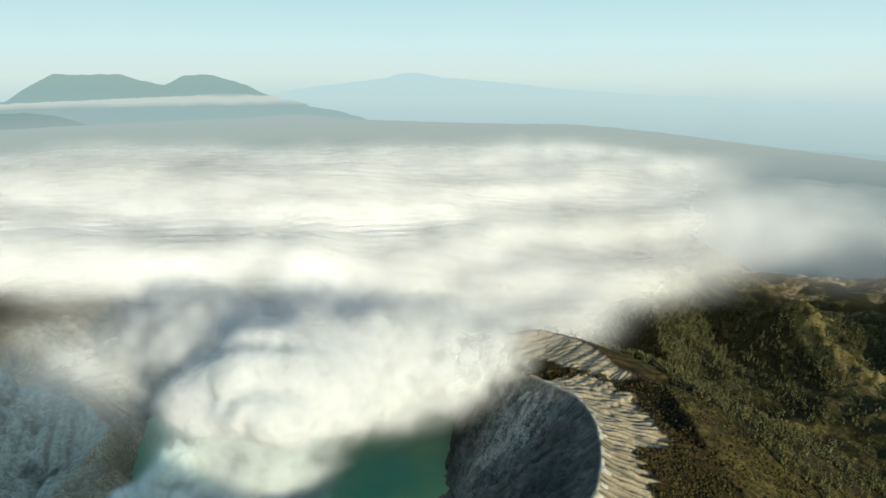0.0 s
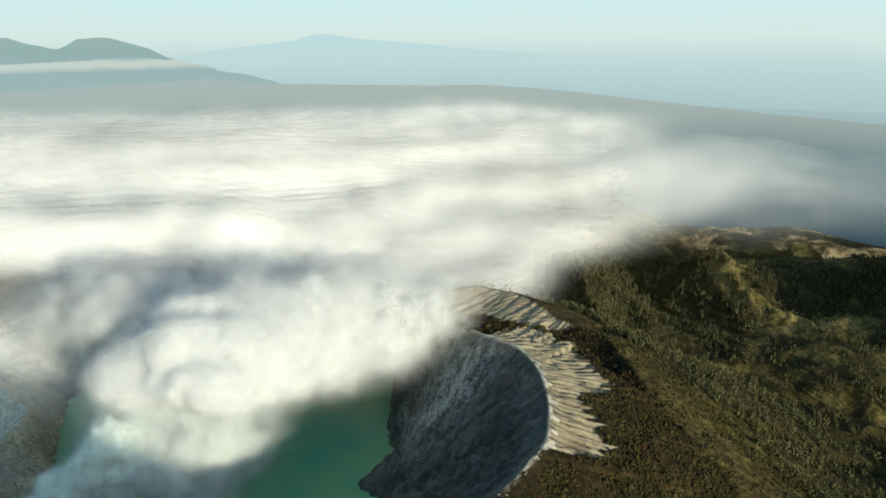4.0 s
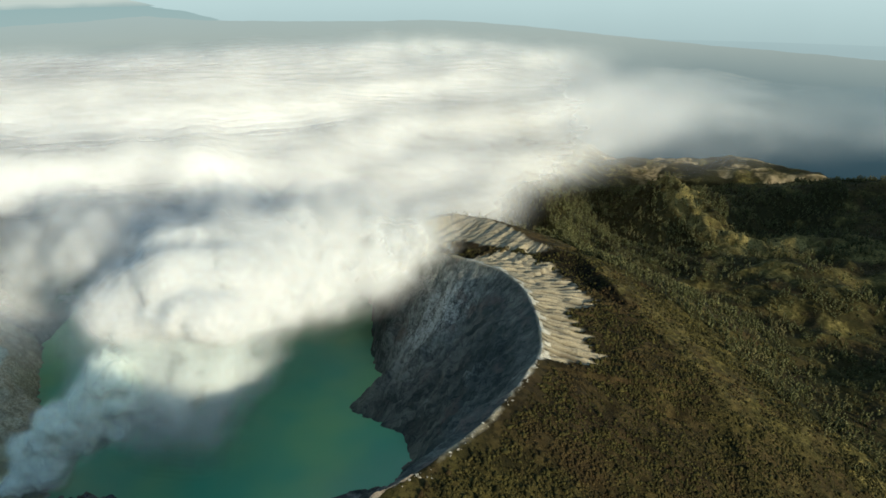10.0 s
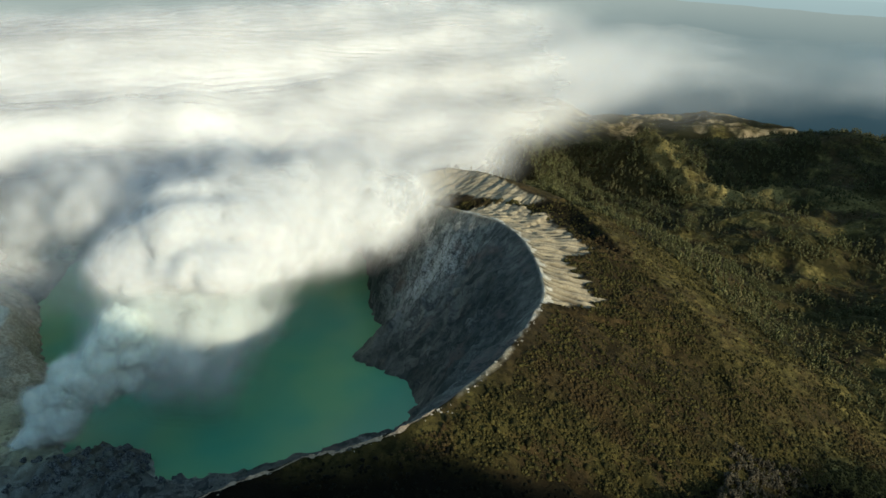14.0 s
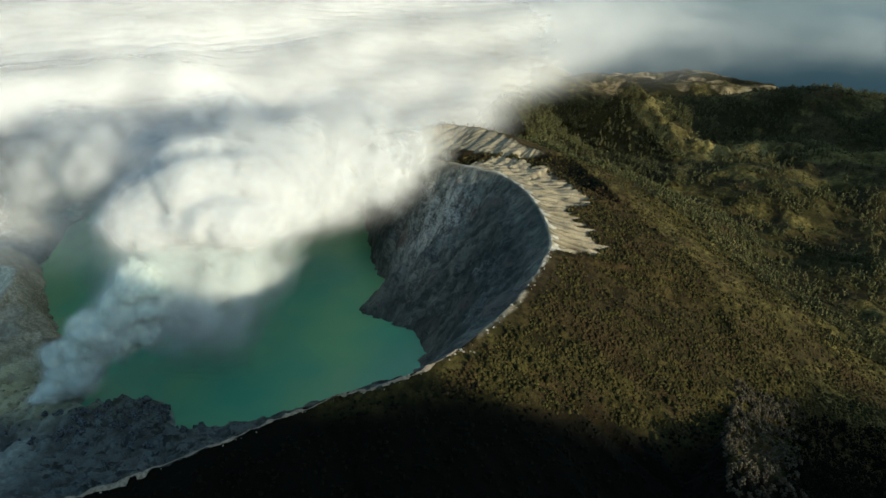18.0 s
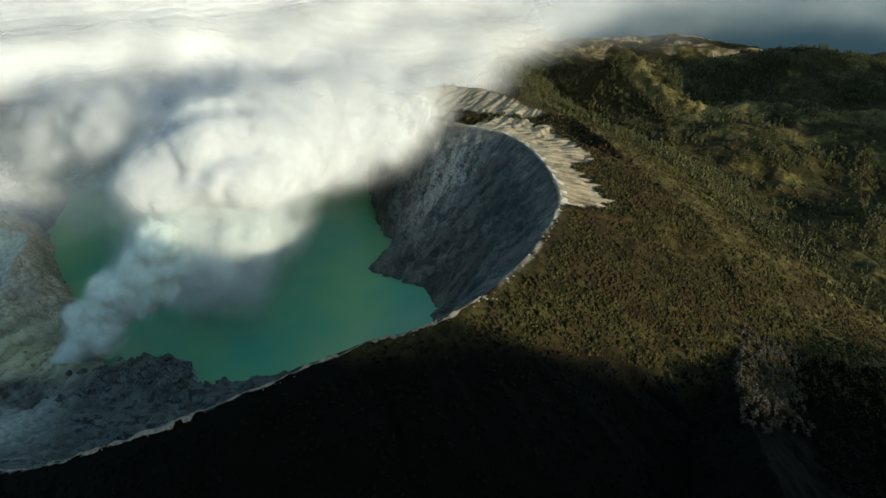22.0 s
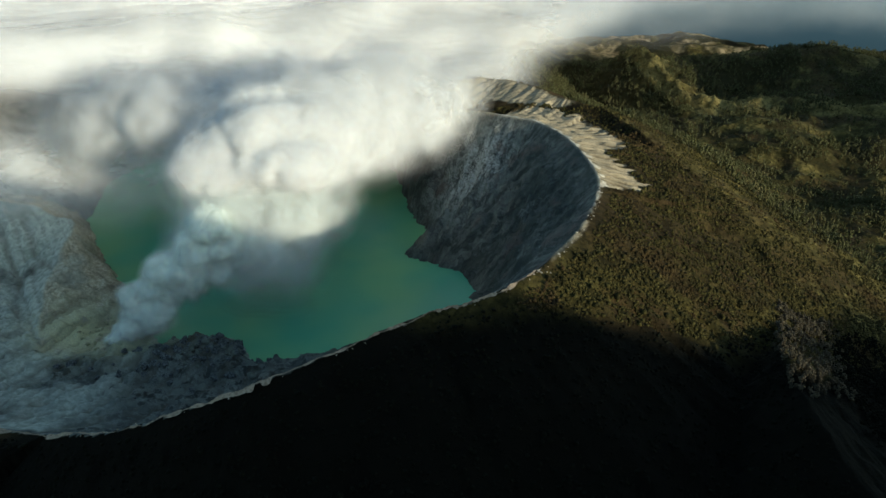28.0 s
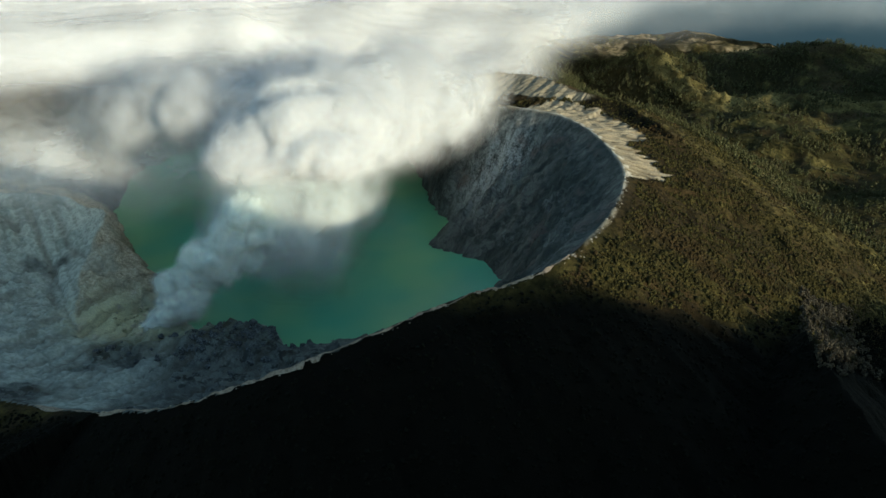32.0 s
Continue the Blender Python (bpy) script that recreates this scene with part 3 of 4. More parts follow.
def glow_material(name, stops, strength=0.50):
    """Self-lit distance: haze and daylight painted as glow, colour by height above the lake."""
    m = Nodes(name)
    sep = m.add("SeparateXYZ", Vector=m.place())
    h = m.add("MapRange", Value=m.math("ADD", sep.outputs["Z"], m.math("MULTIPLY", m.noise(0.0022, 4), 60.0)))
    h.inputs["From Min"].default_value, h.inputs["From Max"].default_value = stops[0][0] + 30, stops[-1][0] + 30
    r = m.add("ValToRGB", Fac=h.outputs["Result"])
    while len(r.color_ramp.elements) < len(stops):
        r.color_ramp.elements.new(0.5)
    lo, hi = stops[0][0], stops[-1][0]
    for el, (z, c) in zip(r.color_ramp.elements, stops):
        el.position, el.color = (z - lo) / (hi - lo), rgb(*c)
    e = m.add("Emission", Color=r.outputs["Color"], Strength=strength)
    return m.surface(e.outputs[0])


def ring(name, radius, lows, highs, az, material, label, category):
    """A standing sheet far off: azimuths in degrees from ahead, lower and upper heights."""
    a = np.radians(az)
    x, y = EYE[0] + radius * np.sin(a), EYE[1] + radius * np.cos(a)
    rows = 7
    co = np.concatenate([np.stack([x, y, lows + (highs - lows) * k / (rows - 1)], 1) for k in range(rows)])
    n = len(a)
    i = (np.arange(rows - 1)[:, None] * n + np.arange(n - 1)[None]).ravel()
    me = fast_mesh(name, co, np.stack([i, i + 1, i + n + 1, i + n], 1))
    me.materials.append(material)
    return tagged(new(name, me), label, category, kind="structure")


az = np.linspace(-82, 82, 121)
ring("backdrop", 4780, az * 0 - 900, az * 0 + 1500, az, glow_material("hazy_sky", [
    (-900, (0.22, 0.30, 0.33)), (250, (0.40, 0.50, 0.53)), (520, (0.55, 0.68, 0.71)), (700, (0.74, 0.83, 0.81)), (900, (0.70, 0.86, 0.90)),
    (1500, (0.42, 0.68, 0.80))]), "pale blue morning haze along the horizon", "sky")


def skyline(points, az, rough, seed):
    p = np.array(points, float)
    e = np.interp(az, p[:, 0], p[:, 1])
    return e + rough * (fbm(az * 1.7 + seed, az * 0 + seed, 5, 0.6) - 0.5)


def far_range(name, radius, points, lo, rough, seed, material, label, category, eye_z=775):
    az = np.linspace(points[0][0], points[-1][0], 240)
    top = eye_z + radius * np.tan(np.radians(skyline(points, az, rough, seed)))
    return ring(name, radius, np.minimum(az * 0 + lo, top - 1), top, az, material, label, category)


# The far ranges glow by themselves; haze is painted into their colours.
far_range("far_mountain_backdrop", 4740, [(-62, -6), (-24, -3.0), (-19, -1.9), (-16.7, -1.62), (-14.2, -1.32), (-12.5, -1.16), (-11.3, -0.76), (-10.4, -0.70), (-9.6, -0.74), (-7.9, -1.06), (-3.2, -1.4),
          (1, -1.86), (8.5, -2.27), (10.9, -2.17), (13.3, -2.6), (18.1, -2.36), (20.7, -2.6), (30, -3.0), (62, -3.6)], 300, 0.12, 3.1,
          glow_material("haze_painted_mountain", [(300, (0.46, 0.57, 0.60)), (560, (0.58, 0.71, 0.74)), (760, (0.57, 0.74, 0.79))]),
          "faint blue far mountains with haze painted into their glow", "mountain")
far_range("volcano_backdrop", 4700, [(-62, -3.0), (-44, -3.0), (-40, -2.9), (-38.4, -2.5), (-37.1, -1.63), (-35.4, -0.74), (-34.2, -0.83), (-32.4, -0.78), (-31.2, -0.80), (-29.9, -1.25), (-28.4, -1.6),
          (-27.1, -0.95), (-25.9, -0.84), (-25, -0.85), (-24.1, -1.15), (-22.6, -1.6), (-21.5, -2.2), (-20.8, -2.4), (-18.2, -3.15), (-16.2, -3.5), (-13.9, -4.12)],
          250, 0.16, 8.4, glow_material("haze_painted_volcano", [(250, (0.42, 0.50, 0.50)), (540, (0.35, 0.47, 0.49)), (620, (0.33, 0.45, 0.45)), (720, (0.35, 0.47, 0.45))]),
          "twin volcano cones on the skyline with painted haze", "mountain")
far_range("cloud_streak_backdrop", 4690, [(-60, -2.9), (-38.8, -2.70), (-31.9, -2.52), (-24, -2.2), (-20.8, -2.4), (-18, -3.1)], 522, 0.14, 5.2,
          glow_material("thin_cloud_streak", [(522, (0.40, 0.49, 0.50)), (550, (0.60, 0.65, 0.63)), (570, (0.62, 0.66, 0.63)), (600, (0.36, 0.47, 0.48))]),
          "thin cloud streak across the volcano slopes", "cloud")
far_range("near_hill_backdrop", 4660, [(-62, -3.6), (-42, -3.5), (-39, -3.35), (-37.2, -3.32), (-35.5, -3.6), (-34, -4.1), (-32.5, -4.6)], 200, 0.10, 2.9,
          glow_material("haze_painted_hill", [(200, (0.40, 0.47, 0.46)), (430, (0.33, 0.42, 0.42)), (520, (0.27, 0.37, 0.36))]), "low green hill under the volcano with painted haze", "hill")
# Ramp painted dark below for the shaded valley, pale above for haze.
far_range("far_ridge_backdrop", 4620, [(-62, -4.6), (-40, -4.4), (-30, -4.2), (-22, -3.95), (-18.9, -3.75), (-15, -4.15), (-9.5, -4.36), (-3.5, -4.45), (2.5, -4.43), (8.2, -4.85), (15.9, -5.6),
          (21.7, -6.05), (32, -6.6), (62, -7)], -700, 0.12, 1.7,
          glow_material("haze_painted_ridge", [(-700, (0.015, 0.035, 0.055)), (-250, (0.05, 0.09, 0.115)), (40, (0.19, 0.25, 0.27)), (330, (0.42, 0.47, 0.455)), (460, (0.43, 0.50, 0.50))]),
          "long grey ridge with haze painted into its colour", "ridge")

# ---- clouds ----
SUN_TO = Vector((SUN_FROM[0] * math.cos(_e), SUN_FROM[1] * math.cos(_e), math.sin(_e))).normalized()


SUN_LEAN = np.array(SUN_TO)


def vapour(name, sheets, material, label, category):
    """One mesh of many thin sheets of vapour: places, faces, thickness and sun-leaned normals of each."""
    cos, faces, thick, sunward_normal, base = [], [], [], [], 0
    for co, quads, alpha, n in sheets:
        keep = quads[(alpha[quads] > 0.003).any(1)]
        if not len(keep):
            continue
        used, inv = np.unique(keep, return_inverse=True)
        cos.append(co[used]), faces.append(inv.reshape(-1, quads.shape[1]) + base), thick.append(alpha[used]), sunward_normal.append(n[used])
        base += len(used)
    me = fast_mesh(name, np.concatenate(cos), np.concatenate(faces))
    put_values(me, "thick", np.concatenate(thick))
    put_values(me, "sunward_normal", np.concatenate(sunward_normal), "FLOAT_VECTOR")
    me.materials.append(material)
    return tagged(new(name, me), label, category, kind="stuff")


def unit_rows(v):
    return v / (np.linalg.norm(v, axis=1, keepdims=True) + 1e-9)


def deck(name, xs, ys, top, cover, droop, sheets, lean, up, relief, material, label, category, puffy=0.0):
    """A cloud deck: sheets that follow its rolling top, thin above and dense below."""
    gx, gy = np.meshgrid(xs, ys)
    nx = len(xs)
    i = (np.arange(len(ys) - 1)[:, None] * nx + np.arange(nx - 1)[None]).ravel()
    quads = np.stack([i, i + 1, i + nx + 1, i + nx], 1)
    high, wide, sag = top(gx, gy), cover(gx, gy), droop(gx, gy)
    curl = np.abs(2 * fbm(gx / 105 + 3, gy / 80, 3, 0.55) - 1)
    slope_y, slope_x = np.gradient(high + puffy * curl * step(2200, 300, gy), ys, xs)
    high = high - sag
    tatters = fbm(gx / 210 + 7, gy / 160, 2) - 0.5
    # Lean and up tilt the shading normals to sun and sky for brightness.
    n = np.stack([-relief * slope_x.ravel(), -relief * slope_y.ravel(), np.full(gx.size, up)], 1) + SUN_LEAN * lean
    out = []
    for k, (drop, alpha, rough) in enumerate(sheets):
        z = high - drop + rough * tatters
        torn = np.clip(0.35 + 1.3 * fbm(gx / 210 + 3 * k, gy / 150 + k, 4, 0.55), 0, 1.3) if drop < 0 else 1.0
        out.append((np.stack([gx.ravel(), gy.ravel(), z.ravel()], 1), quads, np.clip(alpha * wide ** (1 + max(drop, 0) / 70) * torn, 0, 0.97).ravel(), unit_rows(n)))
    return vapour(name, out, material, label, category)


SPHERES = {}


def sphere(detail):
    if detail not in SPHERES:
        bm = bmesh.new()
        bmesh.ops.create_icosphere(bm, subdivisions=detail, radius=1.0)
        SPHERES[detail] = np.array([v.co[:] for v in bm.verts]), np.array([[v.index for v in f.verts] for f in bm.faces])
        bm.free()
    return SPHERES[detail]


def puffs(p, size, seed):
    """Rounded lobes with creases between them, 0 to 1."""
    total, amp, norm = 0.0, 1.0, 0.0
    for k in range(3):
        q = p / (size / 1.9 ** k) + seed + 7.7 * k
        total = total + amp * np.abs(2 * vnoise3(q[:, 0], q[:, 1], q[:, 2]) - 1)
        norm, amp = norm + amp, amp * 0.42
    return total / norm


def billow(centre, cores, detail, lump, size, sheets, seed, lean=0.5, up=0.35, fade=None, ragged=2.4):
    """Sheets round a body of steam: the joined outline of its cores, swollen into lobes."""
    unit, tri = sphere(detail)
    c = np.array(centre, float)
    far = max(np.linalg.norm(np.array(k[:3]) - c) + k[3] for k in cores)
    steps = np.linspace(0.05, 1.1, 44) * far
    at = c + unit[:, None, :] * steps[None, :, None]
    field = np.zeros(at.shape[:2])
    for cx, cy, cz, rad in cores:
        field += np.exp(7 * (1 - np.linalg.norm(at - np.array((cx, cy, cz)), axis=2) / rad))
    inside = field > 1
    last = inside.shape[1] - 1 - inside[:, ::-1].argmax(1)
    last = np.where(inside.any(1), last, 0)
    row = np.arange(len(unit))
    nxt = np.minimum(last + 1, inside.shape[1] - 1)
    f0, f1 = np.log(field[row, last] + 1e-9), np.log(field[row, nxt] + 1e-9)
    r = steps[last] + (steps[nxt] - steps[last]) * np.clip(f0 / (f0 - f1 + 1e-9), 0, 1)
    body = c + unit * r[:, None]
    swell = puffs(body, size, seed)
    swell_soft = fbm3(body[:, 0] / (1.6 * size) + seed, body[:, 1] / (1.6 * size), body[:, 2] / (1.6 * size), 3) - 0.5
    r = r + lump * (swell - 0.35) + 0.9 * lump * swell_soft
    for _ in range(2):
        near, count = np.zeros(len(r)), np.zeros(len(r))
        for k in range(3):
            np.add.at(near, tri[:, k], r[tri[:, (k + 1) % 3]])
            np.add.at(count, tri[:, k], 1)
        r = 0.4 * r + 0.6 * near / count
    main = c + unit * r[:, None]
    fn = np.cross(main[tri[:, 1]] - main[tri[:, 0]], main[tri[:, 2]] - main[tri[:, 0]])
    n = np.zeros(main.shape)
    for k in range(3):
        np.add.at(n, tri[:, k], fn)
    # Outline normals tilted toward sun and sky, which lifts the steam's brightness.
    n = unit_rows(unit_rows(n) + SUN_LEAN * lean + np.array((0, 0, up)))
    torn = fbm3(body[:, 0] / 30, body[:, 1] / 30, body[:, 2] / 30, 3) - 0.5
    out = []
    for grow, alpha in sheets:
        rr = r * (1 + (grow - 1) * (1 + ragged * torn)) if grow > 1 else r * grow
        q = c + unit * rr[:, None]
        q[:, 2] = np.maximum(q[:, 2], 0.8)
        a = np.full(len(q), alpha)
        if fade is not None:
            a = a * (fade[2] + (1 - fade[2]) * step(fade[0], fade[1], q[:, 2] + 40 * swell_soft))
        out.append((q, tri, a, n))
    return out


# the steam cloud: cores are centre and radius
HEAD = [(-488, -385, 250, 60), (-474, -390, 278, 64), (-418, -372, 284, 82), (-392, -352, 304, 66), (-350, -378, 290, 82), (-305, -338, 280, 82), (-345, -400, 300, 52), (-425, -400, 280, 54)]
ARM = [(-300, -310, 270, 88), (-250, -265, 264, 88), (-190, -205, 260, 78)]
TAIL = [(-130, -140, 250, 78), (-180, -70, 262, 92), (-62, -40, 250, 62)]
BACK = [(-600, -40, 262, 78), (-340, -240, 285, 95), (-440, -235, 262, 95), (-260, -150, 265, 105), (-420, -120, 252, 105), (-530, -150, 248, 80)]
CURTAIN = [(-505, -405, 190, 54), (-455, -400, 185, 66), (-410, -395, 185, 68), (-360, -390, 195, 60), (-522, -420, 145, 44), (-480, -422, 138, 52), (-430, -425, 155, 56)]
VEIL = [(-400, -432, 130, 58), (-370, -420, 158, 58), (-440, -440, 105, 45), (-340, -395, 180, 54), (-385, -440, 100, 44)]


def farther(cores, s):
    """The same cores moved away from the flight, grown alike."""
    e = np.array((-140.0, -1420.0, 736.0))
    return [tuple(e + s * (np.array(c[:3]) - e)) + (s * c[3],) for c in cores]


HEAD, ARM, CURTAIN, VEIL = farther(HEAD, 1.055), farther(ARM, 1.05), farther(CURTAIN, 1.03), farther(VEIL, 1.04)
HEAD.append((-415, -366, 290, 54))
# the jet over the vent
JET = [(-684, -455, 6, 14), (-670, -452, 18, 21), (-650, -448, 32, 27), (-622, -444, 40, 28), (-640, -446, 60, 24), (-644, -446, 84, 20), (-606, -442, 62, 31), (-618, -444, 94, 25),
       (-588, -440, 88, 33), (-572, -440, 116, 36), (-592, -442, 128, 27), (-548, -436, 100, 34), (-546, -436, 138, 34), (-522, -430, 124, 38), (-524, -430, 160, 38), (-508, -420, 186, 42), (-492, -414, 160, 42)]

SOLID = tuple((0.90 + 0.015 * k, a) for k, a in enumerate((0.8, 0.45, 0.32, 0.24, 0.19, 0.15, 0.12, 0.09, 0.07, 0.055, 0.045, 0.035, 0.025)))
SOFT = tuple((0.74 + 0.05 * k, a) for k, a in enumerate((0.40, 0.27, 0.21, 0.17, 0.14, 0.115, 0.09, 0.07, 0.055, 0.04, 0.03, 0.02)))
THIN = tuple((0.62 + 0.07 * k, a) for k, a in enumerate((0.12, 0.10, 0.09, 0.075, 0.06, 0.05, 0.04, 0.03, 0.02, 0.012)))
STEAM = cloud_material("steam", 1.0, 0.030, 0.25, 1.65, 5.0, rgb(0.655, 0.675, 0.685), 0.24)
FOG = cloud_material("fog", 1.0, 0.006, 0.6, 1.3, 4.0, rgb(0.79, 0.81, 0.825), 0.14)
# Vent, column and mist steam carry extra pass-through to brighten their shade.
JET_STEAM = cloud_material("vent_steam", 1.0, 0.06, 0.3, 1.6, 4.0, rgb(0.83, 0.89, 0.83), 0.45)
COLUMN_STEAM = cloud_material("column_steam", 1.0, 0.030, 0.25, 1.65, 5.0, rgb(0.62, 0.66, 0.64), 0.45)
MIST_STEAM = cloud_material("mist", 1.0, 0.016, 0.35, 1.55, 5.0, rgb(0.94, 0.96, 0.95), 0.3)

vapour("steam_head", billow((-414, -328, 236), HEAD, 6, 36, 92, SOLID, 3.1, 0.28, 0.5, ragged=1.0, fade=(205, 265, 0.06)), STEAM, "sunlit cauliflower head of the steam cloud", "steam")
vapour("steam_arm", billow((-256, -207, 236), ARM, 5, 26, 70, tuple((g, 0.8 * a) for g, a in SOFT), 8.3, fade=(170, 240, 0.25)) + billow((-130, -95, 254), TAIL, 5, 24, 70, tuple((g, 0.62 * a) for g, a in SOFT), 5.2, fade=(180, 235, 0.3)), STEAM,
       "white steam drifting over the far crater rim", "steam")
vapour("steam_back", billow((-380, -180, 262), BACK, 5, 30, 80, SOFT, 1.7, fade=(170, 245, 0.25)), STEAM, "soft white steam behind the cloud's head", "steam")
# Added steam, raised above the head's shadow to cover its dark patch.
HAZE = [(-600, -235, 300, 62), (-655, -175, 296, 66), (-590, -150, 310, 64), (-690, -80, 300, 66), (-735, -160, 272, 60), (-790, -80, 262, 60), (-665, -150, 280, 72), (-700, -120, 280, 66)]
vapour("steam_haze", billow((-665, -150, 292), HAZE, 5, 11, 90, tuple((g, 1.25 * a) for g, a in THIN), 4.4), STEAM, "thin sunlit steam added over the dark shadow beside the cloud's head", "steam")
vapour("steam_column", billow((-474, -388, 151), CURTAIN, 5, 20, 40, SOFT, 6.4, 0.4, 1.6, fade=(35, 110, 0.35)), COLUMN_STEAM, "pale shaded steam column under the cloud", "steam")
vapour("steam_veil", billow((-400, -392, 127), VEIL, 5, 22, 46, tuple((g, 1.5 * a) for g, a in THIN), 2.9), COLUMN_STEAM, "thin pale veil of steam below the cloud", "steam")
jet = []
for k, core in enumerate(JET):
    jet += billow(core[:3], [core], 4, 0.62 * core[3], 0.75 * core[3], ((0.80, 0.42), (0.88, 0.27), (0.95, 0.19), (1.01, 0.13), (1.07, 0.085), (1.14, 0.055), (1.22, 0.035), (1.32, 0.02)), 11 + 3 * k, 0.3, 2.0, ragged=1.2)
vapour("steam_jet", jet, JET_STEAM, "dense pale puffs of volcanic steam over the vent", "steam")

EDGE = [(-30, 40), (60, 60), (270, 390), (610, 790), (1450, 1560), (2900, 2200), (6000, 3000)]


def bank_inset(x, y):
    """How far inside the edge of the cloud bank a place lies."""
    p = np.array(EDGE, float)
    n1, n2 = fbm(x / 420 + 2, y / 340, 4, 0.5), fbm(x / 110, y / 110 + 5, 3)
    east = (np.interp(y, p[:, 1], p[:, 0]) - x) * 0.72
    south = y - np.interp(x, (-1400, -900, -560, -450, -300, -100, 40), (-30, -40, -50, 20, -40, -30, 60))
    return np.minimum(east + 150 * (n1 - 0.5), south + 110 * (n1 - 0.5)) + 50 * (n2 - 0.5)


def bank_top(x, y):
    along, across = 0.87 * x + 0.49 * y, -0.49 * x + 0.87 * y
    rolls = fbm(along / 900 + 4, across / 300, 3, 0.4)
    lumps = fbm(x / 170 + 3, y / 130, 2, 0.45)
    near = step(1400, 200, y)
    band = np.exp(-((y - 0.56 * x - 1107) / 88) ** 2) * step(-150, -420, x)
    return 258 + 70 * (rolls - 0.5) + 34 * (lumps - 0.5) * near * (0.35 + 0.65 * step(0, -500, x)) + 0.010 * np.maximum(y, 0) - 50 * band + 130 * bump(x, y, -1700, 900, 1300, 800, 30) + 84 * step(-380, -560, x) * step(640, 200, y)


def bank_droop(x, y):
    return 34 * (1 - step(-60, 260, bank_inset(x, y))) ** 2


def no_droop(x, y):
    return 0 * x


def bank_cover(x, y):
    d = bank_inset(x, y)
    left = 0.30 + 0.70 * step(600, -700, x - 0.36 * y + 500 * (fbm(x / 600 + 9, y / 420, 3) - 0.5))
    hole = 1 - 0.7 * bump(x, y, -610, 10, 130, 90, 20)
    return step(-90, 150, d) * left * hole * step(4250, 2000, y) * step(1300, 450, x)


def mist_top(x, y):
    return 195 + 60 * (fbm(x / 210, y / 180 + 3, 3) - 0.5) + 0.10 * (y + 100)


def mist_cover(x, y):
    u = np.maximum(bump(x, y, -775, -30, 330, 205, 8), 0.9 * bump(x, y, -560, -10, 230, 190))
    return np.clip(1.3 * u ** 1.4, 0, 1) * (0.55 + 0.8 * fbm(x / 160 + 8, y / 130, 4))


def valley_top(x, y):
    return -110 + 90 * (fbm(x / 1100, y / 700 + 8, 3) - 0.5) + 0.06 * (y - 2000)


def valley_cover(x, y):
    front = np.interp(x, (600, 1100, 1450, 1970, 2420, 3400), (1700, 1740, 1870, 1800, 1760, 1740))
    m = fbm(x / 520 + 2, y / 360 + 8, 4)
    return step(-150, 480, y - front + 420 * (m - 0.5)) * step(250, 800, x) * (0.45 + 0.75 * step(0.30, 0.70, m))


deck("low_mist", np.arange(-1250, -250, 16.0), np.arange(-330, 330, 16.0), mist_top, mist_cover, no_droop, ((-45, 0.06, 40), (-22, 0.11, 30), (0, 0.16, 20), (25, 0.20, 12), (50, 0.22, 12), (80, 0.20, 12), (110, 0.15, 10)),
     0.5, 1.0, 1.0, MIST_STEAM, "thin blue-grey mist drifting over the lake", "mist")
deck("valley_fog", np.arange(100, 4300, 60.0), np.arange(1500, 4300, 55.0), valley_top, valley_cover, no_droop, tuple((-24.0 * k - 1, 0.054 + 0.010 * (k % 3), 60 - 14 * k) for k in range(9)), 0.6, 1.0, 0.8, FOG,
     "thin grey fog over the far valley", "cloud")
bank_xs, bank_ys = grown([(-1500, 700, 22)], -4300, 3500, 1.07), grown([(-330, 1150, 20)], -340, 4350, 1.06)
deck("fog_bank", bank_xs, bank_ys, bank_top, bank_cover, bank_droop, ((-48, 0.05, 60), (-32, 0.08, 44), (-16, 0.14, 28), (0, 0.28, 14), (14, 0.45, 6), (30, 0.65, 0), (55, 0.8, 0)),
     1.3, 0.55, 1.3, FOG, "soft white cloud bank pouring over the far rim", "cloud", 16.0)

# ---- plants, rocks and the path ----
rng = np.random.default_rng(11)


def leaf_material(name, dark, light, dry):
    m = Nodes(name)
    per = m.add("ObjectInfo").outputs["Random"]
    isl = m.add("NewGeometry").outputs["Random Per Island"]
    mixv = m.math("FRACT", m.math("ADD", per, m.math("ADD", isl, m.math("MULTIPLY", m.noise(0.05, 3), 0.6))))
    col = m.mix(mixv, dark, light)
    col = m.mix(m.math("MULTIPLY", m.ramp(m.noise(0.011, 4), 0.5, 0.66), 0.7), col, dry)
    col = m.mix(m.math("MULTIPLY", m.ramp(m.noise(1.1, 4), 0.45, 0.7), 0.5), col, dark)
    col = m.mix(m.math("MULTIPLY", m.ramp(m.noise(0.032, 5, 0.65), 0.50, 0.62), 0.6), col, dark)
    return m.principled(col, 0.85, m.bump(m.noise(1.6, 3), 0.5, 0.8))


def bark_material():
    m = Nodes("bark")
    return m.principled(m.mix(m.ramp(m.noise(1.2, 5), 0.35, 0.65), rgb(0.05, 0.042, 0.034), rgb(0.12, 0.10, 0.08)), 0.9)


def stone_material(name, dark, light, tint):
    m = Nodes(name)
    col = m.mix(m.ramp(m.noise(0.35, 6), 0.35, 0.65), dark, light)
    col = m.mix(m.math("MULTIPLY", m.ramp(m.noise(0.03, 4), 0.5, 0.62), 0.7), col, tint)
    return m.principled(col, 0.9, m.bump(m.noise(0.9, 6), 0.8, 0.9))


LEAVES = leaf_material("casuarina_leaves", rgb(0.036, 0.040, 0.014), rgb(0.118, 0.116, 0.054), rgb(0.124, 0.108, 0.050))
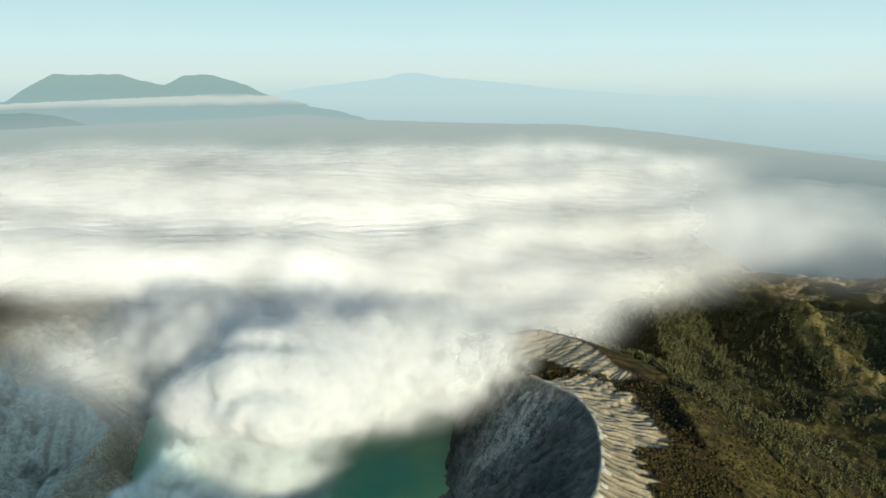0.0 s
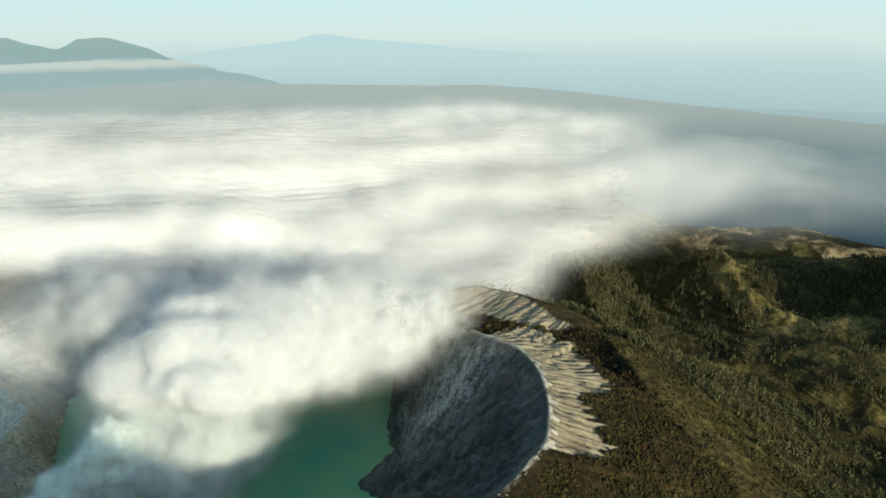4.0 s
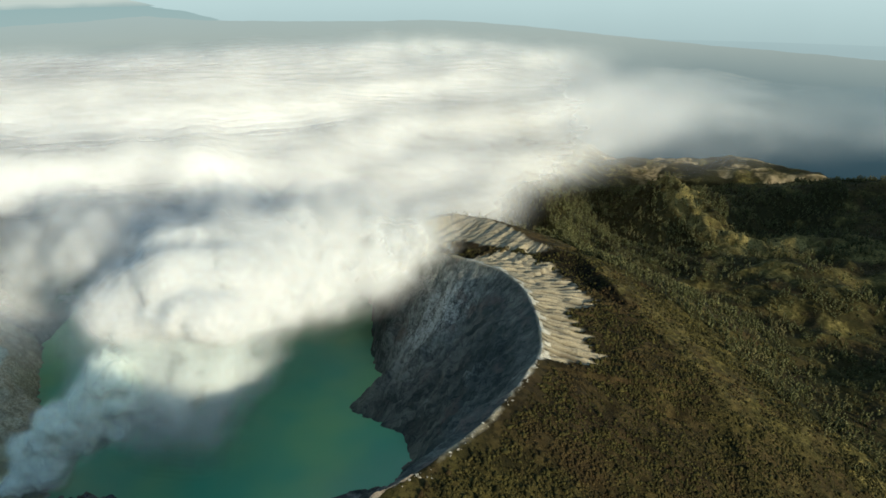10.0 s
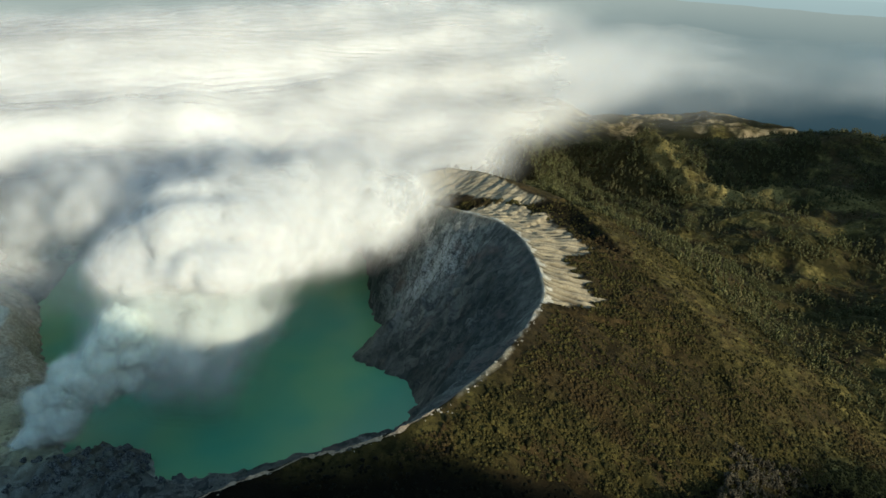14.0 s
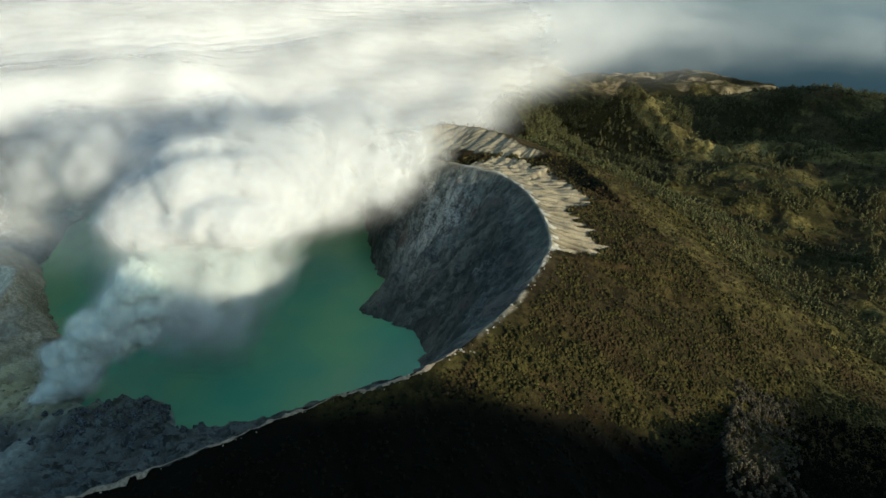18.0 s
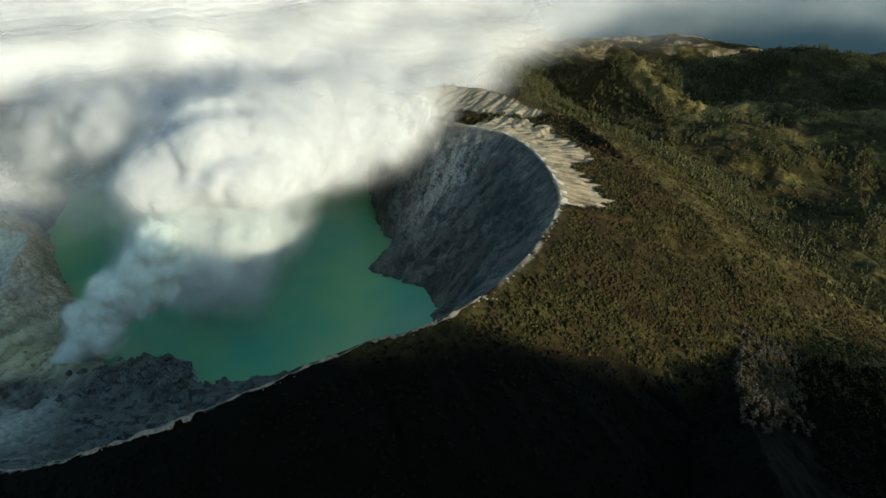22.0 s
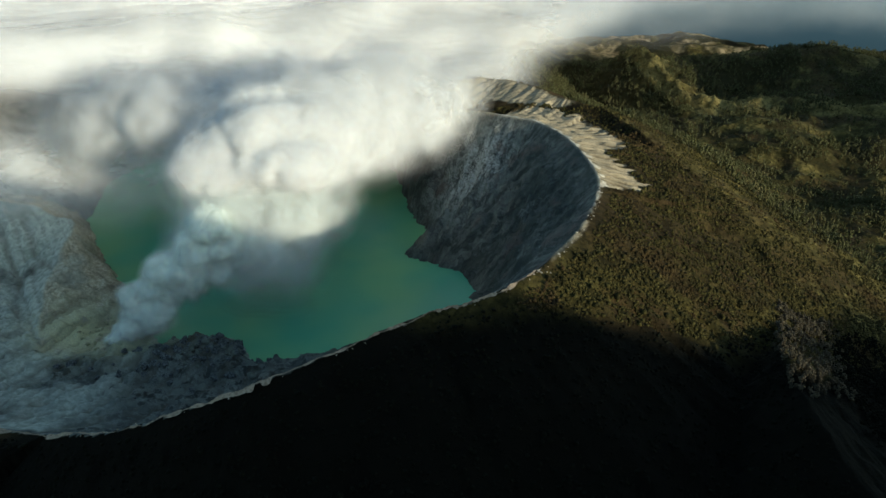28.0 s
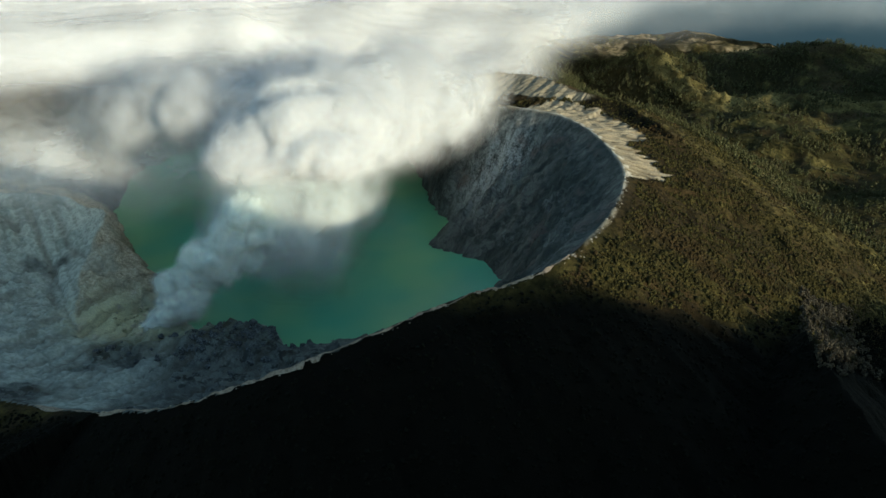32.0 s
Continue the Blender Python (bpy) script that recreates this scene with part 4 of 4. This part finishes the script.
# Near-black copy of the leaves; the near slope's shade is in its colour.
SHADE_LEAVES = leaf_material("shade_painted_leaves", rgb(0.003, 0.004, 0.002), rgb(0.008, 0.009, 0.0045), rgb(0.009, 0.008, 0.005))
SCRUB = leaf_material("scrub_leaves", rgb(0.018, 0.017, 0.006), rgb(0.074, 0.064, 0.020), rgb(0.056, 0.034, 0.016))
DRY_LEAVES = leaf_material("half_bare_twigs", rgb(0.042, 0.036, 0.023), rgb(0.115, 0.100, 0.068), rgb(0.09, 0.074, 0.050))
BARK = bark_material()
PALE_ROCK = stone_material("pale_rock", rgb(0.26, 0.235, 0.19), rgb(0.50, 0.46, 0.385), rgb(0.36, 0.31, 0.2))
SLATE_ROCK = stone_material("slate_rock", rgb(0.035, 0.041, 0.044), rgb(0.145, 0.158, 0.158), rgb(0.15, 0.165, 0.13))
SULFUR_ROCK = stone_material("sulfur_rock", rgb(0.19, 0.19, 0.13), rgb(0.36, 0.35, 0.20), rgb(0.24, 0.25, 0.2))
TRACK = stone_material("trodden_ash", rgb(0.22, 0.175, 0.125), rgb(0.40, 0.33, 0.245), rgb(0.28, 0.225, 0.165))


def ball(seed, sub):
    """A knobbly lump of unit size: vertices and triangles."""
    bm = bmesh.new()
    bmesh.ops.create_icosphere(bm, subdivisions=sub, radius=1.0)
    r = random.Random(seed)
    off = Vector((r.uniform(0, 90), r.uniform(0, 90), r.uniform(0, 90)))
    for v in bm.verts:
        v.co *= 0.72 + 0.5 * noise.noise(v.co * 1.6 + off) + r.uniform(-0.10, 0.10)
    co = np.array([v.co[:] for v in bm.verts])
    tri = np.array([[v.index for v in f.verts] for f in bm.faces])
    bm.free()
    return co, tri


LUMPS = [ball(k, 1) for k in range(8)]
OCTA = (np.array([(1, 0, 0), (-1, 0, 0), (0, 1, 0), (0, -1, 0), (0, 0, 1), (0, 0, -1)], float),
        np.array([(0, 2, 4), (2, 1, 4), (1, 3, 4), (3, 0, 4), (2, 0, 5), (1, 2, 5), (3, 1, 5), (0, 3, 5)]))


def crown_shape(seed, clumps, sub_lumps):
    """Clumps of foliage up a stem of unit height."""
    r = random.Random(seed)
    cos, tris, base = [], [], 0
    for k in range(clumps):
        h = 0.28 + 0.70 * (k + 0.5) / clumps
        wide = 0.25 * math.sin(math.pi * min(1, (h - 0.18) / 0.86)) + 0.04
        a, d = r.uniform(0, 6.28), r.uniform(0.1, 1.0) * wide
        s = r.uniform(0.09, 0.17) * (1.25 - 0.5 * h)
        c, t = sub_lumps[r.randrange(len(sub_lumps))]
        turn = np.array(Euler((r.uniform(-0.6, 0.6), r.uniform(-0.6, 0.6), r.uniform(0, 6.28))).to_matrix())
        cos.append((c * (s, s, s * 1.15)) @ turn.T + (d * math.cos(a), d * math.sin(a), h))
        tris.append(t + base)
        base += len(c)
    return np.concatenate(cos), np.concatenate(tris)


def trunk_shape(seed):
    """A tapered, slightly bent stem with four limbs, unit height."""
    r = random.Random(seed)
    cos, tris, base = [], [], 0

    def limb(p, q, ra, rb, sides=5):
        nonlocal base
        p, q = Vector(p), Vector(q)
        quat = (q - p).to_track_quat("Z", "Y")
        for end, rad in ((p, ra), (q, rb)):
            for k in range(sides):
                cos.append(end + quat @ Vector((rad * math.cos(6.283 * k / sides), rad * math.sin(6.283 * k / sides), 0)))
        for k in range(sides):
            a, b = base + k, base + (k + 1) % sides
            tris.extend([(a, b, b + sides), (a, b + sides, a + sides)])
        base += 2 * sides

    bend = (r.uniform(-0.04, 0.04), r.uniform(-0.04, 0.04), 0.5)
    limb((0, 0, -0.06), bend, 0.030, 0.020)
    limb(bend, (bend[0] * 1.4, bend[1] * 1.4, 0.93), 0.020, 0.006)
    for k in range(4):
        a, h = r.uniform(0, 6.28), 0.34 + 0.13 * k
        limb((bend[0], bend[1], h), (bend[0] + 0.16 * math.cos(a), bend[1] + 0.16 * math.sin(a), h + 0.12), 0.010, 0.003, 4)
    return np.array([c[:] for c in cos]), np.array(tris)


def shape_mesh(name, shape, material, smooth=True):
    me = fast_mesh(name, shape[0], shape[1], smooth)
    me.materials.append(material)
    return me


def part(name, me, parent, label=""):
    ob = new(name, me)
    ob.parent = parent
    return tagged(ob, label)


def scatter(n, x0, x1, y0, y1, chance):
    x, y = rng.uniform(x0, x1, n), rng.uniform(y0, y1, n)
    z, i = terrain(x, y)
    keep = (rng.uniform(0, 1, n) < chance(x, y, i)) & ~i["inside"]
    return x[keep], y[keep], z[keep]


def many(name, shapes, x, y, z, size, stretch, sink, material, label, category):
    """One mesh of very many plants, each a turned and scaled shape."""
    cos, tris, base = [], [], 0
    pick = rng.integers(0, len(shapes), len(x))
    turn = rng.uniform(0, 6.283, len(x))
    for k, (c, t) in enumerate(shapes):
        m = np.where(pick == k)[0]
        if not len(m):
            continue
        ca, sa, s = np.cos(turn[m])[:, None], np.sin(turn[m])[:, None], size[m][:, None]
        px, py = (c[None, :, 0] * ca - c[None, :, 1] * sa) * s, (c[None, :, 0] * sa + c[None, :, 1] * ca) * s
        pz = c[None, :, 2] * s * stretch - sink * s
        co = np.stack([px + x[m][:, None], py + y[m][:, None], pz + z[m][:, None]], -1)
        cos.append(co.reshape(-1, 3))
        tris.append((t[None] + (np.arange(len(m)) * len(c))[:, None, None] + base).reshape(-1, 3))
        base += co.shape[0] * co.shape[1]
    me = fast_mesh(name, np.concatenate(cos), np.concatenate(tris))
    me.materials.append(material)
    return tagged(new(name, me), label, category, kind="stuff")


# single trees on the nearest slopes
crowns = [shape_mesh("crown", crown_shape(k, 16, LUMPS), LEAVES) for k in range(6)]
trunks = [shape_mesh("trunk", trunk_shape(k), BARK) for k in range(3)]
models = []
for k in range(6):
    tree = tagged(new("casuarina_tree"), "dark green casuarina tree standing on the volcano slope", "tree", "trees on the slope")
    part("trunk", trunks[k % 3], tree, "grey bark trunk")
    part("crown", crowns[k], tree)
    models.append(tree)
tx, ty, tz = scatter(1500, 300, 760, -900, -420, woodland)
tx, ty, tz = tx[:150], ty[:150], tz[:150]
for k in range(len(tx)):
    s = rng.uniform(8, 15)
    at = Matrix.Translation((tx[k], ty[k], tz[k] - 0.3)) @ Matrix.Rotation(rng.uniform(0, 6.28), 4, "Z") @ Matrix.Diagonal((s, s, s, 1))
    if k < 6:
        models[k].matrix_basis = at
    else:
        copy = copy_thing(models[k % 6], Matrix.Identity(4))
        copy.matrix_basis = at

# half-bare trees on the spur
dry_crowns = [shape_mesh("crown", crown_shape(20 + k, 14, LUMPS), DRY_LEAVES) for k in range(4)]
dry_models = []
for k in range(4):
    tree = tagged(new("spur_tree"), "grey-brown half-bare tree on the lit spur", "tree", "trees on the spur")
    part("trunk", trunks[k % 3], tree, "grey bark trunk")
    part("crown", dry_crowns[k], tree)
    dry_models.append(tree)
tx, ty, tz = scatter(5000, 170, 440, -940, -668, lambda x, y, i: step(110, 70, i["spur"]) * step(-12, -2, i["spur"]) * step(-940, -890, y))
tx, ty, tz = tx[:400], ty[:400], tz[:400]
for k in range(len(tx)):
    s = rng.uniform(6, 12)
    at = Matrix.Translation((tx[k], ty[k], tz[k] - 0.3)) @ Matrix.Rotation(rng.uniform(0, 6.28), 4, "Z") @ Matrix.Diagonal((s * 1.3, s * 1.3, s, 1))
    if k < 4:
        dry_models[k].matrix_basis = at
    else:
        copy = copy_thing(dry_models[k % 4], Matrix.Identity(4))
        copy.matrix_basis = at

# the rest of the woods
small = [crown_shape(50 + k, 6, [OCTA]) for k in range(10)]
middle = [crown_shape(70 + k, 9, LUMPS) for k in range(10)]
fx, fy, fz = scatter(26000, 230, 1900, -900, 1500, lambda x, y, i: woodland(x, y, i) * (0.35 + 0.65 * step(0.42, 0.58, vnoise(x / 34, y / 34))) * np.where((x < 760) & (y < -420), 0.45, 1.0))
hx, hy, hz = scatter(2600, 230, 560, -1000, -690, lambda x, y, i: 0.85 * step(60, 100, i["spur"]))
gx, gy, gz = scatter(3500, -100, 420, 60, 700, lambda x, y, i: woodland(x, y, i) * 0.9)
ex, ey, ez = scatter(6000, 230, 760, -700, 260, lambda x, y, i: 0.12 * step(-70, 0, x - np.interp(y, *WOOD_EDGE)) * (i["dc"] > 40))
fx, fy, fz = np.r_[fx, gx, ex], np.r_[fy, gy, ey], np.r_[fz, gz, ez]
near = fy + 0.5 * fx < 1250
tall = rng.uniform(9, 25, len(fx)) * (0.75 + 0.5 * vnoise(fx / 60, fy / 60))
many("woodland", middle, fx[near], fy[near], fz[near], tall[near], 1.0, 0.16, LEAVES, "casuarina woodland on the outer volcano slopes", "trees")
many("far_woodland", small, fx[~near], fy[~near], fz[~near], tall[~near], 1.0, 0.16, LEAVES, "casuarina woodland on the hills behind the volcano", "trees")

# Trees where shade falls beside the spur, darkened by leaf colour.
many("dark_woodland", small, hx, hy, hz, rng.uniform(8, 15, len(hx)), 1.0, 0.16, SHADE_LEAVES, "woodland beside the spur with shade put into its leaf colour", "trees")


def scrubland(x, y, i):
    n = fbm(x / 42 + 7, y / 42, 4, 0.6)
    rows = vnoise(i["run"] / 9 + 2 * i["mid"], i["dr"] / 60)
    open_lea = step(-14, 22, i["side"]) * step(820, 880, i["crun"]) * step(-620, -420, y) * step(175, 60, i["dc"])
    return np.clip((0.22 + 0.85 * step(0.38, 0.60, n + 0.14 * (rows - 0.5))) * step(10, 26, i["dr"]) * (1 - np.maximum(i["ash"], i["band"])) * (1 - 0.72 * open_lea), 0, 1)


bush = [(c * (1, 1, 0.8), t) for c, t in LUMPS]
sx, sy, sz = scatter(96000, -110, 700, -800, -40, lambda x, y, i: scrubland(x, y, i) * step(30, -30, x - np.interp(y, *WOOD_EDGE)))
big_one = rng.uniform(0, 1, len(sx)) < 0.05
many("scrub", bush, sx, sy, sz, np.where(big_one, 3.0, 0.8) + 2.6 * rng.uniform(0, 1, len(sx)) ** 2.0, 1.35, -0.1, SCRUB, "low green and brown scrub on the crater's outer flank", "bushes")
# Bushes on the dark side of the slope's shadow edge, shade in their colour.
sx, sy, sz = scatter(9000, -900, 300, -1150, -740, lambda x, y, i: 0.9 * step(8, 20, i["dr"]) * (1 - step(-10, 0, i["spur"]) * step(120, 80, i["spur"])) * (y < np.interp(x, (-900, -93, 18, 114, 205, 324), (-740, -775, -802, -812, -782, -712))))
many("dark_scrub", bush, sx, sy, sz, rng.uniform(1.4, 4.2, len(sx)), 1.1, -0.1, SHADE_LEAVES, "dense scrub on the near slope with shade put into its leaf colour", "bushes")
sx, sy, sz = scatter(14000, 300, 1700, -800, 1300, lambda x, y, i: 0.6 * step(-20, 30, x - np.interp(y, *WOOD_EDGE)))
many("forest_scrub", bush, sx, sy, sz, 1.2 + 4.2 * rng.uniform(0, 1, len(sx)) ** 2, 1.0, -0.1, SCRUB, "undergrowth between the woods", "bushes")

# ---- rocks ----
def rock_shape(seed):
    co, tri = ball(seed, 2)
    r = random.Random(seed)
    for _ in range(5):
        n = Vector((r.uniform(-1, 1), r.uniform(-1, 1), r.uniform(-0.3, 1))).normalized()
        d = co @ np.array(n) - 0.55
        co = co - np.clip(d, 0, None)[:, None] * np.array(n) * 0.9
    return co, tri


def rocks(name, shapes, spots, sizes, label, group, flat=0.7):
    z, _ = terrain(spots[:, 0], spots[:, 1])
    for k, (x, y) in enumerate(spots):
        s = sizes[k]
        ob = tagged(new(name, shapes[k % len(shapes)]), label, "rock", group)
        ob.matrix_basis = Matrix.Translation((x, y, z[k] + 0.12 * s)) @ Euler((rng.uniform(-0.4, 0.4), rng.uniform(-0.4, 0.4), rng.uniform(0, 6.28))).to_matrix().to_4x4() @ \
            Matrix.Diagonal((s * rng.uniform(0.8, 1.5), s * rng.uniform(0.7, 1.1), s * flat * rng.uniform(0.7, 1.2), 1))


pale = [shape_mesh("pale_rock", rock_shape(100 + k), PALE_ROCK, False) for k in range(5)]
slate = [shape_mesh("slate_rock", rock_shape(120 + k), SLATE_ROCK, False) for k in range(7)]
yellow = [shape_mesh("sulfur_rock", rock_shape(140 + k), SULFUR_ROCK, False) for k in range(4)]


def along_rim(lo, hi, n, out):
    """Spots by the rim between two corners of the plan, in the rim line's own order."""
    u = rng.uniform(lo * 5, hi * 5, n)
    k = np.floor(u).astype(int)
    a, b = RIM_LINE[k], RIM_LINE[(k + 1) % len(RIM_LINE)]
    p = a + (b - a) * (u - k)[:, None]
    t = (b - a)[:, :2]
    t /= np.linalg.norm(t, axis=1, keepdims=True)
    return p[:, :2] + np.stack([t[:, 1], -t[:, 0]], 1) * rng.uniform(*out, n)[:, None]


rocks("rim_rock", pale, along_rim(10.4, 14.2, 60, (-1, 7)), rng.uniform(0.7, 2.4, 60), "pale weathered rock on the crater rim", "rocks along the rim")
rocks("rim_rock", pale, rng.normal((-66, -740), (9, 2), (10, 2)), rng.uniform(0.9, 2.4, 10), "pale weathered rock on the crater rim", "rocks along the rim")
rocks("rim_rock", pale, along_rim(3.5, 10.2, 60, (-3, 6)), rng.uniform(0.5, 1.5, 60), "pale weathered rock beside the rim path", "rocks along the rim")
rocks("knoll_rock", pale, rng.normal((334, -676), (12, 6), (6, 2)), rng.uniform(1.2, 2.6, 6), "pale boulder on the wooded knoll", "rocks on the knoll")
spots = np.concatenate([rng.normal((-510, -530), (50, 26), (120, 2)), rng.normal((-610, -550), (70, 30), (50, 2))])
spots = spots[~terrain(spots[:, 0], spots[:, 1])[1]["lake"]]
rocks("slate_boulder", slate, spots, rng.uniform(2.5, 10, len(spots)), "jagged blue-grey boulder on the lake shore", "boulders on the shore", 0.9)
spots = rng.normal((-690, -425), (46, 34), (70, 2))
spots = spots[~terrain(spots[:, 0], spots[:, 1])[1]["lake"]]
rocks("sulfur_boulder", yellow, spots, rng.uniform(1.5, 5, len(spots)), "yellowish sulfur-stained boulder near the steam vent", "boulders by the vent")

# ---- the path along the rim ----
def rim_path():
    line = RIM_LINE[10:51]
    u = np.linspace(0, len(line) - 1.001, 420)
    k = u.astype(int)
    p = line[k] + (line[k + 1] - line[k]) * (u - k)[:, None]
    t = np.gradient(p[:, :2], axis=0)
    t /= np.linalg.norm(t, axis=1, keepdims=True)
    across = np.stack([t[:, 1], -t[:, 0]], 1)
    wide = 1.8 + 4.5 * vnoise(u * 1.3, u * 0) ** 2 + 8 * np.exp(-((p[:, 0] + 405) / 40) ** 2) + 6 * np.exp(-((p[:, 0] + 700) / 60) ** 2)
    wide = wide * (0.12 + 0.88 * step(0.35, 0.6, vnoise(u * 2.1 + 7, u * 0)))
    mid_off = 2.5 + 4 * (vnoise(u * 0.9, u * 0 + 5) - 0.5)
    rows = []
    for v in np.linspace(-0.5, 0.5, 6):
        jag = 1.4 * (vnoise(u * 9 + 31 * v, u * 0 + v) - 0.5)
        q = p[:, :2] + across * (mid_off + v * wide + jag)[:, None]
        z, _ = terrain(q[:, 0], q[:, 1])
        rows.append(np.concatenate([q, (z + 1.3)[:, None]], 1))
    n = len(u)
    co = np.concatenate(rows)
    i = (np.arange(5)[:, None] * n + np.arange(n - 1)[None]).ravel()
    me = fast_mesh("path", co, np.stack([i, i + 1, i + n + 1, i + n], 1))
    me.materials.append(TRACK)
    return tagged(new("path", me), "pale trodden ash path along the crater rim", "path", kind="structure")


rim_path()
